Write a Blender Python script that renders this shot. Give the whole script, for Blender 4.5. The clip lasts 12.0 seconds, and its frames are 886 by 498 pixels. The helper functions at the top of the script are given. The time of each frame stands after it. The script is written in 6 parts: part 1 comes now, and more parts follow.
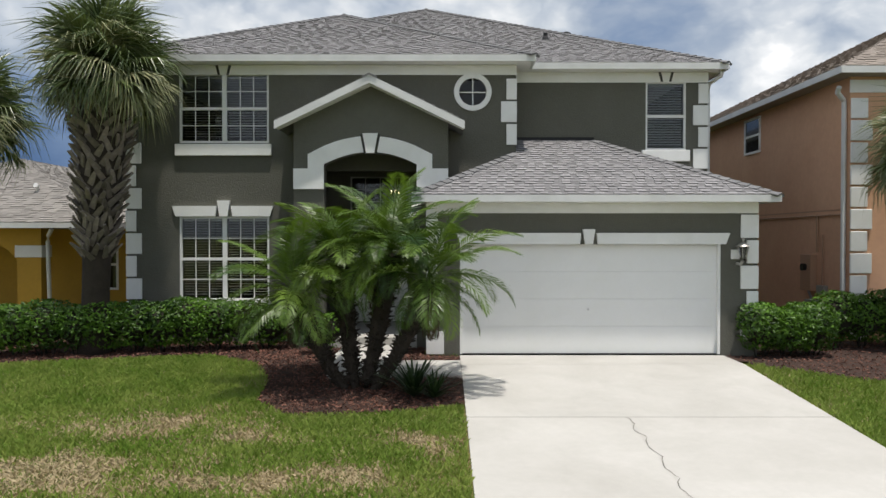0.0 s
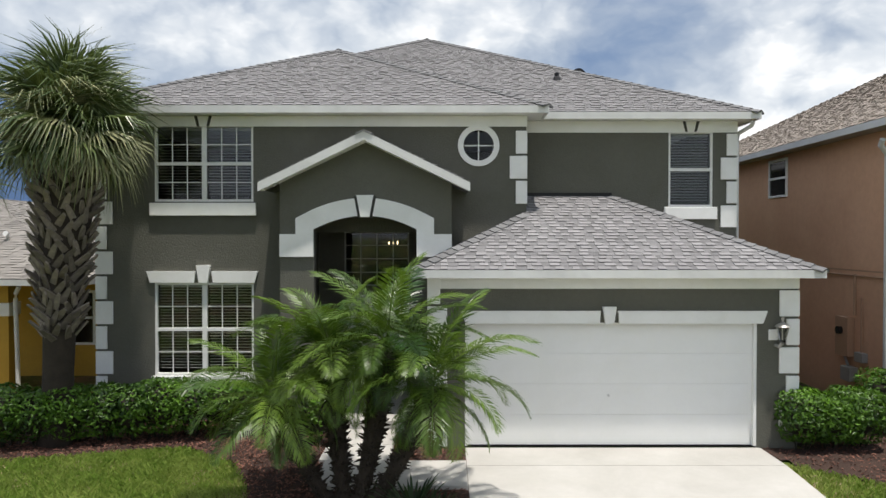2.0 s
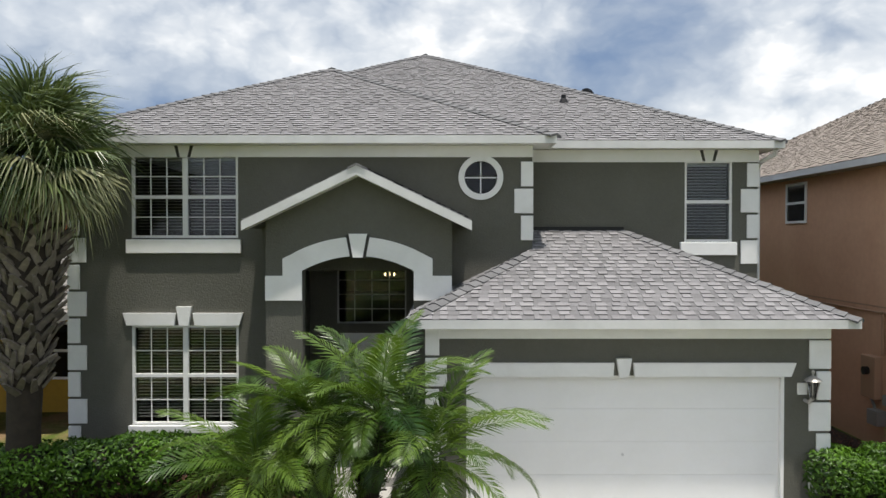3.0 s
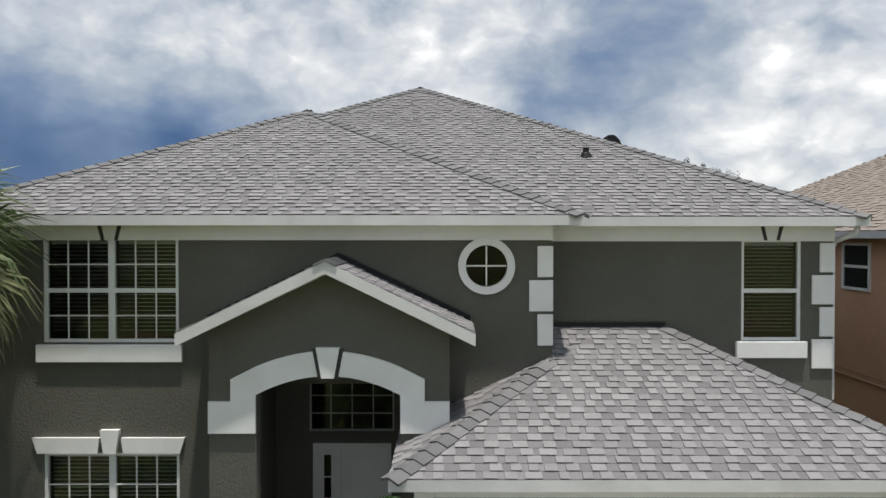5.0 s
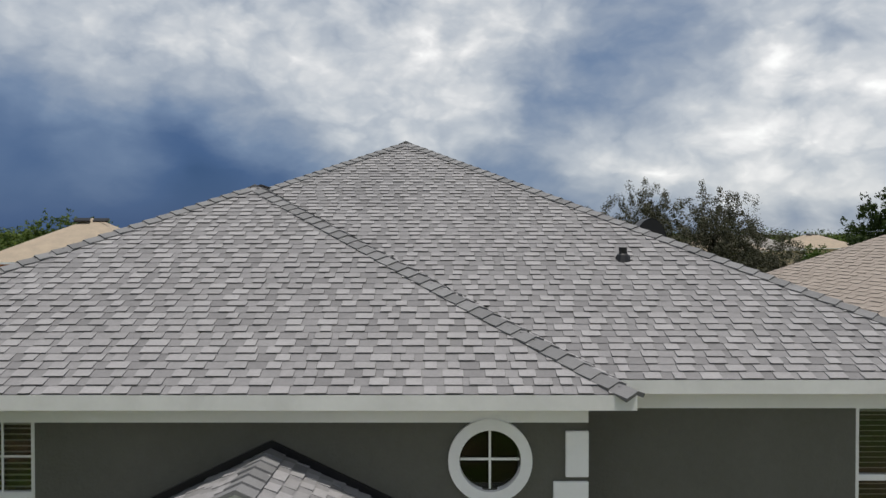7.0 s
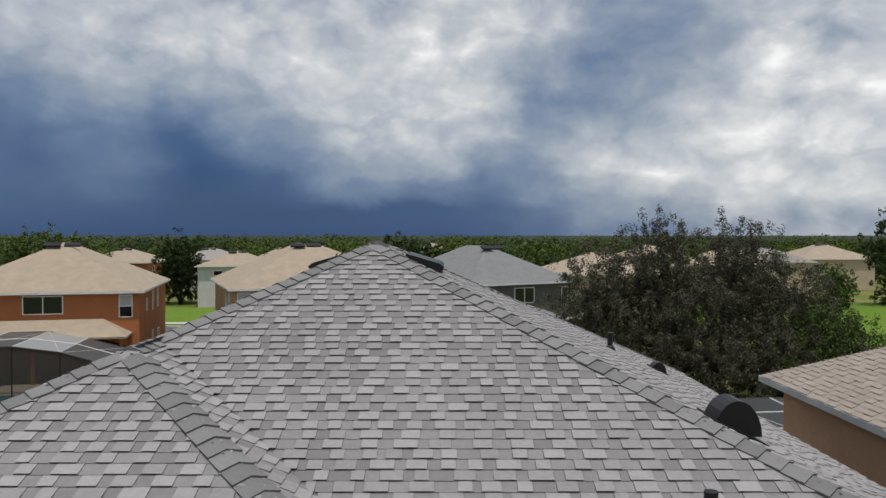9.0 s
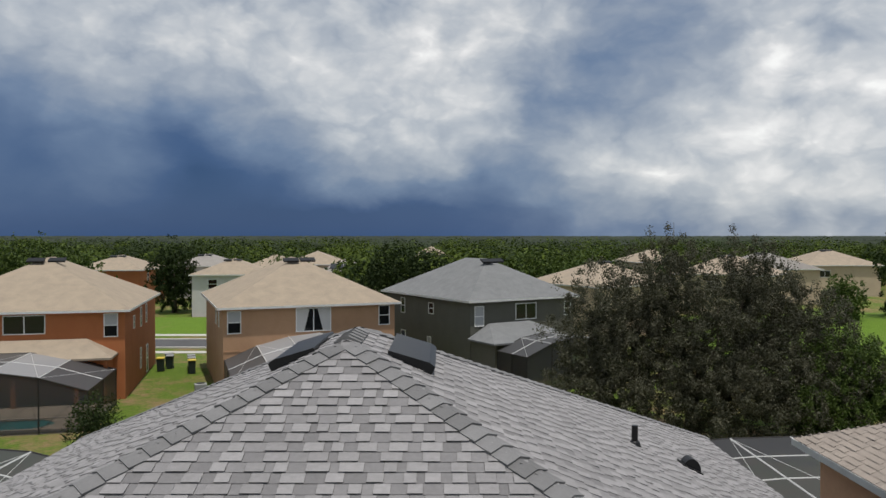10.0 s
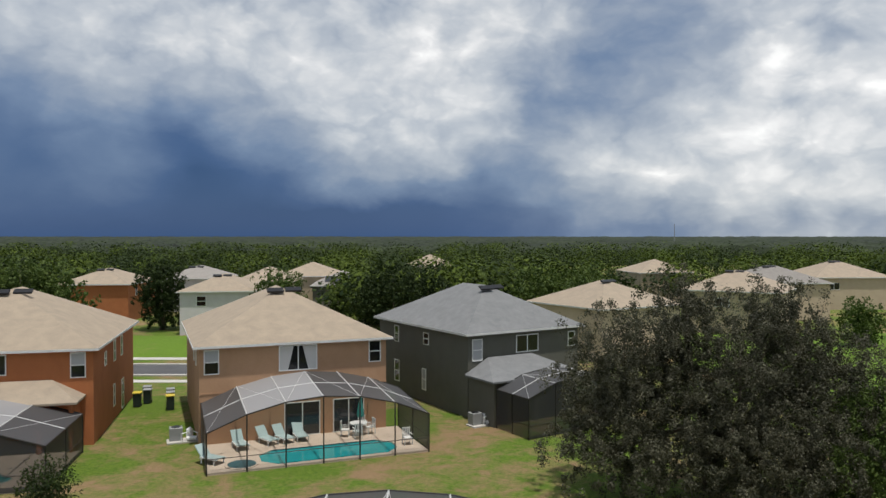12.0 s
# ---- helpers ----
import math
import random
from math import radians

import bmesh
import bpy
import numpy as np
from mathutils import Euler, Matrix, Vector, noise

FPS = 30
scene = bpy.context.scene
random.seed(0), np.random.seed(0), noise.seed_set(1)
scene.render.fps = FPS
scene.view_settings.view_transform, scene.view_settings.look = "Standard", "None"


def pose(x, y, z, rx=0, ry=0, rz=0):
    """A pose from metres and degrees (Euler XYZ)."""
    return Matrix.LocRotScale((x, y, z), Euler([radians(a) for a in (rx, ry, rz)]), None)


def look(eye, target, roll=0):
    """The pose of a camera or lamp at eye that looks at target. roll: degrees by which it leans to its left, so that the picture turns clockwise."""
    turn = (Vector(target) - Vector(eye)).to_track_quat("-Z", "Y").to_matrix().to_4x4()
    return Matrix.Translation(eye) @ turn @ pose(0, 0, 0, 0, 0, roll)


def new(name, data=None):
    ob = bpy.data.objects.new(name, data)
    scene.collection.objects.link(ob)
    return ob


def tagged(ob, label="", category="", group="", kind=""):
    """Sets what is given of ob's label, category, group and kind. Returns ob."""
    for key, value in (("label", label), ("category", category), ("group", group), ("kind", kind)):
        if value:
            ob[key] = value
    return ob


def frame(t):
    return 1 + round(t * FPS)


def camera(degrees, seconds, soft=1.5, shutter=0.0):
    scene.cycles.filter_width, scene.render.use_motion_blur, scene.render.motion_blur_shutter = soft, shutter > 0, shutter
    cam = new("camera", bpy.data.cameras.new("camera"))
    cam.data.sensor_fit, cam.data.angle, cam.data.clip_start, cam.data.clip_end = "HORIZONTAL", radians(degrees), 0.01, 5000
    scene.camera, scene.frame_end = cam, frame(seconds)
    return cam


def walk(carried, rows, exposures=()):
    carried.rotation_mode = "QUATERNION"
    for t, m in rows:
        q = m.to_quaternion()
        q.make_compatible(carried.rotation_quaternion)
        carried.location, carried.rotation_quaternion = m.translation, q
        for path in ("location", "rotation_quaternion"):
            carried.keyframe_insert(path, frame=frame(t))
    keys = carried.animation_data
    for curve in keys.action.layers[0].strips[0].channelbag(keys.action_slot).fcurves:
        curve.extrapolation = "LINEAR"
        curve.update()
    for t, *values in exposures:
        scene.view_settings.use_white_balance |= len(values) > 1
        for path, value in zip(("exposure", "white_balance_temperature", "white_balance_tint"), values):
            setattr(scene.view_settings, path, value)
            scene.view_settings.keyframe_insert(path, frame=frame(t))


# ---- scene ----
# the camera rises in front of the house and glides over its roof
cam = camera(62.0, 12.0, soft=1.5)
PATH = [
    (0.0, -0.317, -13.802, 2.182), (0.5, -0.332, -13.488, 2.494), (1.0, -0.347, -13.141, 2.819),
    (1.5, -0.363, -12.759, 3.151), (2.0, -0.369, -12.309, 3.491), (2.5, -0.370, -11.824, 3.840),
    (3.0, -0.359, -11.283, 4.185), (5.0, -0.297, -8.496, 5.644), (5.5, -0.254, -7.698, 6.052),
    (6.0, -0.190, -6.879, 6.487), (6.5, -0.146, -5.965, 6.910), (7.0, -0.134, -5.143, 7.348),
    (7.5, -0.090, -4.166, 7.778), (9.5, 0.174, -0.298, 9.723), (10.0, 0.215, 0.693, 10.243),
    (10.5, 0.243, 1.573, 10.726), (11.0, 0.331, 2.412, 11.211), (11.5, 0.425, 3.355, 11.676),
    (12.0, 0.525, 4.309, 12.155),
]
PITCH = -0.878
EXPOSURES = [(0.0, 0.25), (1.0, 0.36), (2.5, 0.40), (3.0, 0.38), (5.0, 0.14), (5.5, 0.12), (7.0, -0.04), (7.5, -0.11), (9.5, -0.15), (10.5, -0.1), (12.0, 0.0)]
walk(cam, [(t, pose(x, y, z, 90 + PITCH, 0, 0)) for t, x, y, z in PATH], EXPOSURES)

# ---- light ----
SUN_DIR = Vector((0.10, -0.19, 1.0)).normalized()
sun = new("sun", bpy.data.lights.new("sun", "SUN"))
sun.data.energy, sun.data.angle, sun.data.color = 3.9, radians(1.5), (1.0, 0.95, 0.88)
sun.matrix_world = look(SUN_DIR * 60, (0, 0, 0))


class Nodes:
    """Small builder for node trees."""

    def __init__(self, tree):
        self.tree = tree
        self.n, self.l = tree.nodes, tree.links

    def add(self, kind, **props):
        node = self.n.new(kind)
        for key, value in props.items():
            setattr(node, key, value)
        return node

    def put(self, socket, value):
        if isinstance(value, bpy.types.NodeSocket):
            self.l.new(value, socket)
        else:
            socket.default_value = value

    def math(self, op, a, b=0.0, c=0.0, clamp=False):
        node = self.add("ShaderNodeMath", operation=op, use_clamp=clamp)
        for socket, value in zip(node.inputs, (a, b, c)):
            self.put(socket, value)
        return node.outputs[0]

    def mix(self, f, a, b, blend="MIX"):
        node = self.add("ShaderNodeMix", data_type="RGBA", blend_type=blend)
        self.put(node.inputs[0], f)
        for socket, value in ((node.inputs[6], a), (node.inputs[7], b)):
            self.put(socket, value if isinstance(value, bpy.types.NodeSocket) else (*value[:3], 1.0))
        return node.outputs[2]

    def noise(self, vector, scale, detail=4.0, rough=0.55, distortion=0.0):
        node = self.add("ShaderNodeTexNoise")
        self.put(node.inputs["Vector"], vector)
        for key, value in (("Scale", scale), ("Detail", detail), ("Roughness", rough), ("Distortion", distortion)):
            node.inputs[key].default_value = value
        return node.outputs["Fac"]

    def ramp(self, f, stops):
        node = self.add("ShaderNodeValToRGB")
        self.put(node.inputs[0], f)
        ramp = node.color_ramp
        while len(ramp.elements) < len(stops):
            ramp.elements.new(0.5)
        for element, (position, colour) in zip(ramp.elements, stops):
            element.position = position
            element.color = (*colour, 1.0) if isinstance(colour, tuple) else (colour, colour, colour, 1.0)
        return node.outputs[0]


def sky_world():
    world = bpy.data.worlds.new("storm_sky")
    scene.world = world
    world.use_nodes = True
    g = Nodes(world.node_tree)
    g.n.clear()
    out = g.add("ShaderNodeOutputWorld")
    sky = g.add("ShaderNodeTexSky", sky_type="NISHITA", sun_disc=False)
    sky.sun_elevation = math.asin(SUN_DIR.z)
    sky.sun_rotation = math.atan2(SUN_DIR.x, SUN_DIR.y)
    direction = g.add("ShaderNodeTexCoord").outputs["Generated"]
    split = g.add("ShaderNodeSeparateXYZ")
    g.put(split.inputs[0], direction)
    x, y, z = split.outputs
    # azimuth to the right of north and height over the horizon, in degrees
    az = g.math("MULTIPLY", g.math("ARCTAN2", x, y), 57.2958)
    el = g.math("MULTIPLY", g.math("ARCSINE", z), 57.2958)
    combine = g.add("ShaderNodeCombineXYZ")
    g.put(combine.inputs[0], g.math("MULTIPLY", az, 0.05))
    g.put(combine.inputs[1], g.math("MULTIPLY", el, 0.09))
    flat = combine.outputs[0]
    warp = g.noise(flat, 2.4, 5.0, 0.55)
    warp2 = g.noise(flat, 2.9, 5.0, 0.55, 0.2)
    fine = g.noise(flat, 3.0, 6.0, 0.52, 0.1)
    azw = g.math("ADD", az, g.math("MULTIPLY", g.math("SUBTRACT", warp, 0.5), 6.0))
    elw = g.math("ADD", el, g.math("MULTIPLY", g.math("SUBTRACT", warp2, 0.5), 3.4))
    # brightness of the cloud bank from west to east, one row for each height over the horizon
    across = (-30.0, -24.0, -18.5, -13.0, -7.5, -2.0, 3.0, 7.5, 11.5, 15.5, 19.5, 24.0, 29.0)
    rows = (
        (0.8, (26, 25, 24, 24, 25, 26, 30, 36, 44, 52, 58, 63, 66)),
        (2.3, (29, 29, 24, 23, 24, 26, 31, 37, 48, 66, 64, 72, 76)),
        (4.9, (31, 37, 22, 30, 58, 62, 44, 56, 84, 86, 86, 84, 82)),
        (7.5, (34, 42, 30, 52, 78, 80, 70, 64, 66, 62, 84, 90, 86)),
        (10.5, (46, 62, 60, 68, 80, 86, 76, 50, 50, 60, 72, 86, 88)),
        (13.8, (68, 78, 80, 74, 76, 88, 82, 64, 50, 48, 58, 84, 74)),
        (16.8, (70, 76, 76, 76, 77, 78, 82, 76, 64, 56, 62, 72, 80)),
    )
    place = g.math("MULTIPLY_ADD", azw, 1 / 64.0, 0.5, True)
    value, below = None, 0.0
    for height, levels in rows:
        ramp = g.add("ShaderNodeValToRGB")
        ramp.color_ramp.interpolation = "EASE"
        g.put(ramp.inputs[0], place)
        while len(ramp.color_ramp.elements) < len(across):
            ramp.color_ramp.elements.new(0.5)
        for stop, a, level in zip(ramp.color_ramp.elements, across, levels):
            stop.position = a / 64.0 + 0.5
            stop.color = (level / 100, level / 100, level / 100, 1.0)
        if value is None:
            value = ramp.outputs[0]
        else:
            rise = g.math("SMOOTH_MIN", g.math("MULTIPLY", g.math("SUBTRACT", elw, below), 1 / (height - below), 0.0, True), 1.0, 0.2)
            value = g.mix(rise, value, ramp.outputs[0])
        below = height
    even = g.add("ShaderNodeCombineXYZ")
    g.put(even.inputs[0], g.math("MULTIPLY", azw, 0.07))
    g.put(even.inputs[1], g.math("MULTIPLY", elw, 0.10))
    heaps = g.add("ShaderNodeTexVoronoi", feature="SMOOTH_F1")
    g.put(heaps.inputs["Vector"], even.outputs[0])
    for key, number in (("Scale", 4.0), ("Detail", 3.0), ("Roughness", 0.5), ("Smoothness", 0.6)):
        heaps.inputs[key].default_value = number
    puff = g.math("SUBTRACT", 0.45, heaps.outputs["Distance"])
    # the heaped clouds are bright; rain-dark ones have little relief
    relief = g.math("MULTIPLY_ADD", value, 0.85, -0.22, True)
    detail = g.math("ADD", g.math("MULTIPLY", g.math("SUBTRACT", fine, 0.5), 0.75), g.math("MULTIPLY", puff, 0.55))
    value = g.math("ADD", g.math("MULTIPLY_ADD", value, 1.10, -0.005), g.math("MULTIPLY", detail, relief))
    cloud = g.ramp(value, [(0.20, (0.010, 0.050, 0.150)), (0.30, (0.042, 0.095, 0.225)), (0.45, (0.165, 0.235, 0.365)), (0.58, (0.335, 0.390, 0.475)),
                           (0.70, (0.52, 0.56, 0.61)), (0.79, (0.68, 0.70, 0.72)), (0.88, (0.86, 0.86, 0.86)), (0.97, (1.06, 1.06, 1.04))])
    # higher up and all round the cloud cover goes on, evenly bright
    high = g.math("MULTIPLY", g.math("SUBTRACT", el, 17.0), 0.05, 0.0, True)
    side = g.math("MULTIPLY", g.math("SUBTRACT", g.math("ABSOLUTE", az), 40.0), 0.03, 0.0, True)
    around = g.mix(g.math("MULTIPLY_ADD", fine, 1.6, -0.3, True), (0.30, 0.37, 0.48), (0.62, 0.65, 0.70))
    cloud = g.mix(g.math("MAXIMUM", high, side), cloud, around)
    clouds = g.add("ShaderNodeBackground")
    g.put(clouds.inputs[0], cloud)
    clouds.inputs[1].default_value = 1.05
    clear = g.add("ShaderNodeBackground")
    g.put(clear.inputs[0], sky.outputs[0])
    clear.inputs[1].default_value = 0.08
    both = g.add("ShaderNodeMixShader")
    both.inputs[0].default_value = 0.9
    g.l.new(clear.outputs[0], both.inputs[1])
    g.l.new(clouds.outputs[0], both.inputs[2])
    g.l.new(both.outputs[0], out.inputs[0])


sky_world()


# ---- materials ----
def material(name, colour, rough=0.8, metal=0.0, vary=(), scale=6.0, bump=0.0, bump_scale=60.0, spread="", amount=0.0,
             coarse=0.25, specular=0.4, coord="Object", gain=2.4):
    """colour, with vary as a second colour in soft patches, fine grain and relief, and a shade of its own for each piece."""
    m = bpy.data.materials.new(name)
    m.use_nodes = True
    g = Nodes(m.node_tree)
    shader = g.n["Principled BSDF"]
    where = g.add("ShaderNodeTexCoord").outputs["Object"]
    if coord == "World":
        where = g.add("ShaderNodeNewGeometry").outputs["Position"]
    base = (*colour, 1.0)
    if vary:
        patch = g.noise(where, scale, 5.0, 0.6, 0.4)
        base = g.mix(g.math("MULTIPLY_ADD", patch, gain, 0.5 - gain / 2, True), colour, vary)
    grain = g.noise(where, scale * 14, 3.0, 0.7)
    dim = g.math("MULTIPLY_ADD", grain, coarse, 1 - coarse / 2)
    tint = g.add("ShaderNodeCombineColor")
    for socket in tint.inputs[:3]:
        g.put(socket, dim)
    base = g.mix(1.0, base, tint.outputs[0], "MULTIPLY")
    if spread:
        if spread == "island":
            rnd = g.add("ShaderNodeNewGeometry").outputs["Random Per Island"]
        else:
            rnd = g.add("ShaderNodeObjectInfo").outputs["Random"]
        shade = g.math("MULTIPLY_ADD", rnd, amount, 1 - amount / 2)
        tint = g.add("ShaderNodeCombineColor")
        for socket in tint.inputs[:3]:
            g.put(socket, shade)
        base = g.mix(1.0, base, tint.outputs[0], "MULTIPLY")
    g.put(shader.inputs["Base Color"], base)
    g.put(shader.inputs["Roughness"], g.math("MULTIPLY_ADD", grain, 0.2, rough - 0.1, True))
    shader.inputs["Metallic"].default_value = metal
    shader.inputs["Specular IOR Level"].default_value = specular
    if bump:
        b = g.add("ShaderNodeBump")
        b.inputs["Strength"].default_value = min(1.0, bump)
        b.inputs["Distance"].default_value = 0.01
        g.put(b.inputs["Height"], g.noise(where, bump_scale, 4.0, 0.6))
        g.put(shader.inputs["Normal"], b.outputs[0])
    return m


def glass_material(name, tint, gloss=1.0):
    m = bpy.data.materials.new(name)
    m.use_nodes = True
    g = Nodes(m.node_tree)
    g.n.remove(g.n["Principled BSDF"])
    clear, shine, both = g.add("ShaderNodeBsdfTransparent"), g.add("ShaderNodeBsdfGlossy"), g.add("ShaderNodeMixShader")
    clear.inputs[0].default_value = (*tint, 1)
    shine.inputs["Roughness"].default_value = 0.03
    fresnel = g.add("ShaderNodeFresnel")
    fresnel.inputs[0].default_value = 1.5
    g.put(both.inputs[0], g.math("MULTIPLY", fresnel.outputs[0], gloss, 0.0, True))
    g.l.new(clear.outputs[0], both.inputs[1])
    g.l.new(shine.outputs[0], both.inputs[2])
    g.l.new(both.outputs[0], g.n["Material Output"].inputs[0])
    return m


def screen_material(name, see):
    """Dark insect screen: partly see-through."""
    m = bpy.data.materials.new(name)
    m.use_nodes = True
    g = Nodes(m.node_tree)
    shader = g.n["Principled BSDF"]
    shader.inputs["Base Color"].default_value = (0.03, 0.03, 0.032, 1)
    shader.inputs["Roughness"].default_value = 0.6
    shader.inputs["Alpha"].default_value = 1 - see
    return m


WALL = material("grey_green_stucco", (0.118, 0.116, 0.096), 0.9, 0, (0.100, 0.099, 0.080), 0.9, 1.0, 28, coarse=0.28)
WHITE = material("white_painted_trim", (0.80, 0.80, 0.78), 0.6, 0, (0.72, 0.72, 0.69), 2.0, 0.15, 80, coarse=0.06)
DOORWHITE = material("white_painted_steel", (0.80, 0.80, 0.79), 0.45, 0, (0.76, 0.76, 0.74), 1.2, 0.0, coarse=0.04)
GUTTER = material("white_aluminium", (0.68, 0.68, 0.67), 0.45, 0.1, (0.55, 0.55, 0.54), 1.5, 0.0, coarse=0.08)
DECK = material("shingle_underlay", (0.16, 0.155, 0.155), 0.95, 0, (0.12, 0.12, 0.12), 3.0, 0.4, 90)
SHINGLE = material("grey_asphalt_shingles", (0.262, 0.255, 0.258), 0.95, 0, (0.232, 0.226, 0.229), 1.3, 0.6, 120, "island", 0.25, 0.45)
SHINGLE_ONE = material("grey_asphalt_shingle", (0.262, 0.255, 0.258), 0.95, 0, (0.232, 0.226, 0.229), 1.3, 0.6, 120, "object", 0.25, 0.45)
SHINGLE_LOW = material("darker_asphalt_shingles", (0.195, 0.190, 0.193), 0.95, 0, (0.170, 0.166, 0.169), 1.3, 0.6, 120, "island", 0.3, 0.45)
CAP = material("grey_ridge_cap", (0.18, 0.178, 0.18), 0.95, 0, (0.14, 0.14, 0.142), 2.0, 0.6, 120, "object", 0.35, 0.4)
BLACK = material("black_painted_metal", (0.012, 0.012, 0.013), 0.4, 0.3, coarse=0.1)
DARKGAP = material("dark_painted_recess", (0.05, 0.05, 0.045), 0.9)
# near-black base puts the shade of the unlit rooms into the colour
INTERIOR = material("room_shade_plaster", (0.022, 0.021, 0.021), 0.9)
BLIND = material("ivory_blind_slat", (0.5, 0.49, 0.46), 0.5, coarse=0.05)
GLASS = glass_material("window_glass", (0.86, 0.88, 0.88), 1.0)
CONCRETE = material("pale_concrete", (0.47, 0.455, 0.425), 0.9, 0, (0.38, 0.365, 0.335), 0.7, 0.35, 70, coarse=0.14)


def turf_material(name, green, lush, dry, worn):
    """Mown turf: lush and dry stretches, mottled at three scales."""
    m = bpy.data.materials.new(name)
    m.use_nodes = True
    g = Nodes(m.node_tree)
    shader = g.n["Principled BSDF"]
    where = g.add("ShaderNodeNewGeometry").outputs["Position"]
    wide, mid, tuft, blade = g.noise(where, 0.16, 4.0, 0.6, 0.5), g.noise(where, 0.9, 5.0, 0.65, 0.6), g.noise(where, 5.0, 4.0, 0.7), g.noise(where, 26.0, 3.0, 0.75)
    base = g.mix(g.math("MULTIPLY_ADD", tuft, 3.0, -1.0, True), green, lush)
    thin = g.math("ADD", g.math("MULTIPLY", wide, 4.2), g.math("MULTIPLY", mid, 2.6))
    thin = g.math("ADD", thin, g.math("MULTIPLY", tuft, 0.9))
    base = g.mix(g.math("ADD", thin, worn - 3.85, 0.0, True), base, dry)
    shade = g.math("MULTIPLY_ADD", blade, 1.7, 0.15)
    tint = g.add("ShaderNodeCombineColor")
    for socket in tint.inputs[:3]:
        g.put(socket, shade)
    g.put(shader.inputs["Base Color"], g.mix(1.0, base, tint.outputs[0], "MULTIPLY"))
    shader.inputs["Roughness"].default_value = 0.95
    shader.inputs["Specular IOR Level"].default_value = 0.2
    b = g.add("ShaderNodeBump")
    b.inputs["Strength"].default_value = 0.9
    b.inputs["Distance"].default_value = 0.04
    g.put(b.inputs["Height"], g.math("ADD", tuft, blade))
    g.put(shader.inputs["Normal"], b.outputs[0])
    return m


GRASS = turf_material("worn_lawn_turf", (0.060, 0.108, 0.012), (0.110, 0.165, 0.020), (0.215, 0.145, 0.078), 0.30)
LUSH = turf_material("lush_lawn_turf", (0.078, 0.150, 0.014), (0.125, 0.20, 0.022), (0.18, 0.18, 0.06), -0.35)
MULCH = material("dark_mulch", (0.05, 0.026, 0.018), 0.95, 0, (0.03, 0.017, 0.012), 3.0, 0.9, 50)


# ---- builders ----
def thing(name, x=0.0, y=0.0, z=0.0, turn=0.0, label="", category="", group="", kind=""):
    ob = new(name)
    ob.matrix_basis = pose(x, y, z, 0, 0, turn)
    ob.empty_display_size = 0.2
    return tagged(ob, label, category, group, kind)


def part(name, bm, mat, parent=None, label="", smooth=False):
    mesh = bpy.data.meshes.new(name)
    bm.normal_update()
    bm.to_mesh(mesh)
    bm.free()
    mesh.materials.append(mat)
    if smooth:
        mesh.shade_smooth()
    ob = new(name, mesh)
    ob.parent = parent
    return tagged(ob, label)


def mesh_of(name, verts, faces, mat, parent=None, label="", smooth=False):
    mesh = bpy.data.meshes.new(name)
    mesh.from_pydata(verts, [], faces)
    mesh.materials.append(mat)
    if smooth:
        mesh.shade_smooth()
    ob = new(name, mesh)
    ob.parent = parent
    return tagged(ob, label)


def again(name, ob, parent, place):
    """Another piece on the same mesh."""
    piece = new(name, ob.data)
    piece.parent = parent
    piece.matrix_basis = place
    return piece


def box(bm, x0, x1, y0, y1, z0, z1, bevel=0.0):
    vs = [bm.verts.new((x, y, z)) for x in (x0, x1) for y in (y0, y1) for z in (z0, z1)]
    fs = [bm.faces.new([vs[i] for i in q]) for q in
          ((0, 1, 3, 2), (4, 6, 7, 5), (0, 4, 5, 1), (2, 3, 7, 6), (0, 2, 6, 4), (1, 5, 7, 3))]
    if bevel:
        edges = list({e for f in fs for e in f.edges})
        bmesh.ops.bevel(bm, geom=edges, offset=bevel, segments=1, affect="EDGES")
    return bm


def boxed(*a, bevel=0.0):
    return box(bmesh.new(), *a, bevel=bevel)


def prism(bm, outline, y0, y1):
    """An outline of (x, z) given anticlockwise as seen from the front (-y), pushed from y0 back to y1."""
    a = [bm.verts.new((x, y0, z)) for x, z in outline]
    b = [bm.verts.new((x, y1, z)) for x, z in outline]
    bm.faces.new(a)
    bm.faces.new(b[::-1])
    for i in range(len(a)):
        j = (i + 1) % len(a)
        bm.faces.new((a[j], a[i], b[i], b[j]))
    return bm


def slab(bm, outline, z0, z1):
    """An outline of (x, y), anticlockwise from above, between two heights."""
    a = [bm.verts.new((x, y, z0)) for x, y in outline]
    b = [bm.verts.new((x, y, z1)) for x, y in outline]
    bm.faces.new(a[::-1])
    bm.faces.new(b)
    for i in range(len(a)):
        j = (i + 1) % len(a)
        bm.faces.new((a[i], a[j], b[j], b[i]))
    return bm


def tube(bm, points, radii, sides=8):
    """A round tube along points, with capped ends."""
    points = [Vector(p) for p in points]
    if not isinstance(radii, (list, tuple)):
        radii = [radii] * len(points)
    rings = []
    for i, p in enumerate(points):
        d = (points[min(i + 1, len(points) - 1)] - points[max(i - 1, 0)]).normalized()
        side = d.cross(Vector((0, 0, 1)) if abs(d.z) < 0.95 else Vector((1, 0, 0))).normalized()
        up = side.cross(d)
        rings.append([bm.verts.new(p + (side * math.cos(k * math.tau / sides) + up * math.sin(k * math.tau / sides)) * radii[i])
                      for k in range(sides)])
    for r, s in zip(rings, rings[1:]):
        for k in range(sides):
            bm.faces.new((r[k], s[k], s[(k + 1) % sides], r[(k + 1) % sides]))
    bm.faces.new(rings[0])
    bm.faces.new(rings[-1][::-1])
    return bm


def tubed(points, radii, sides=8):
    return tube(bmesh.new(), points, radii, sides)


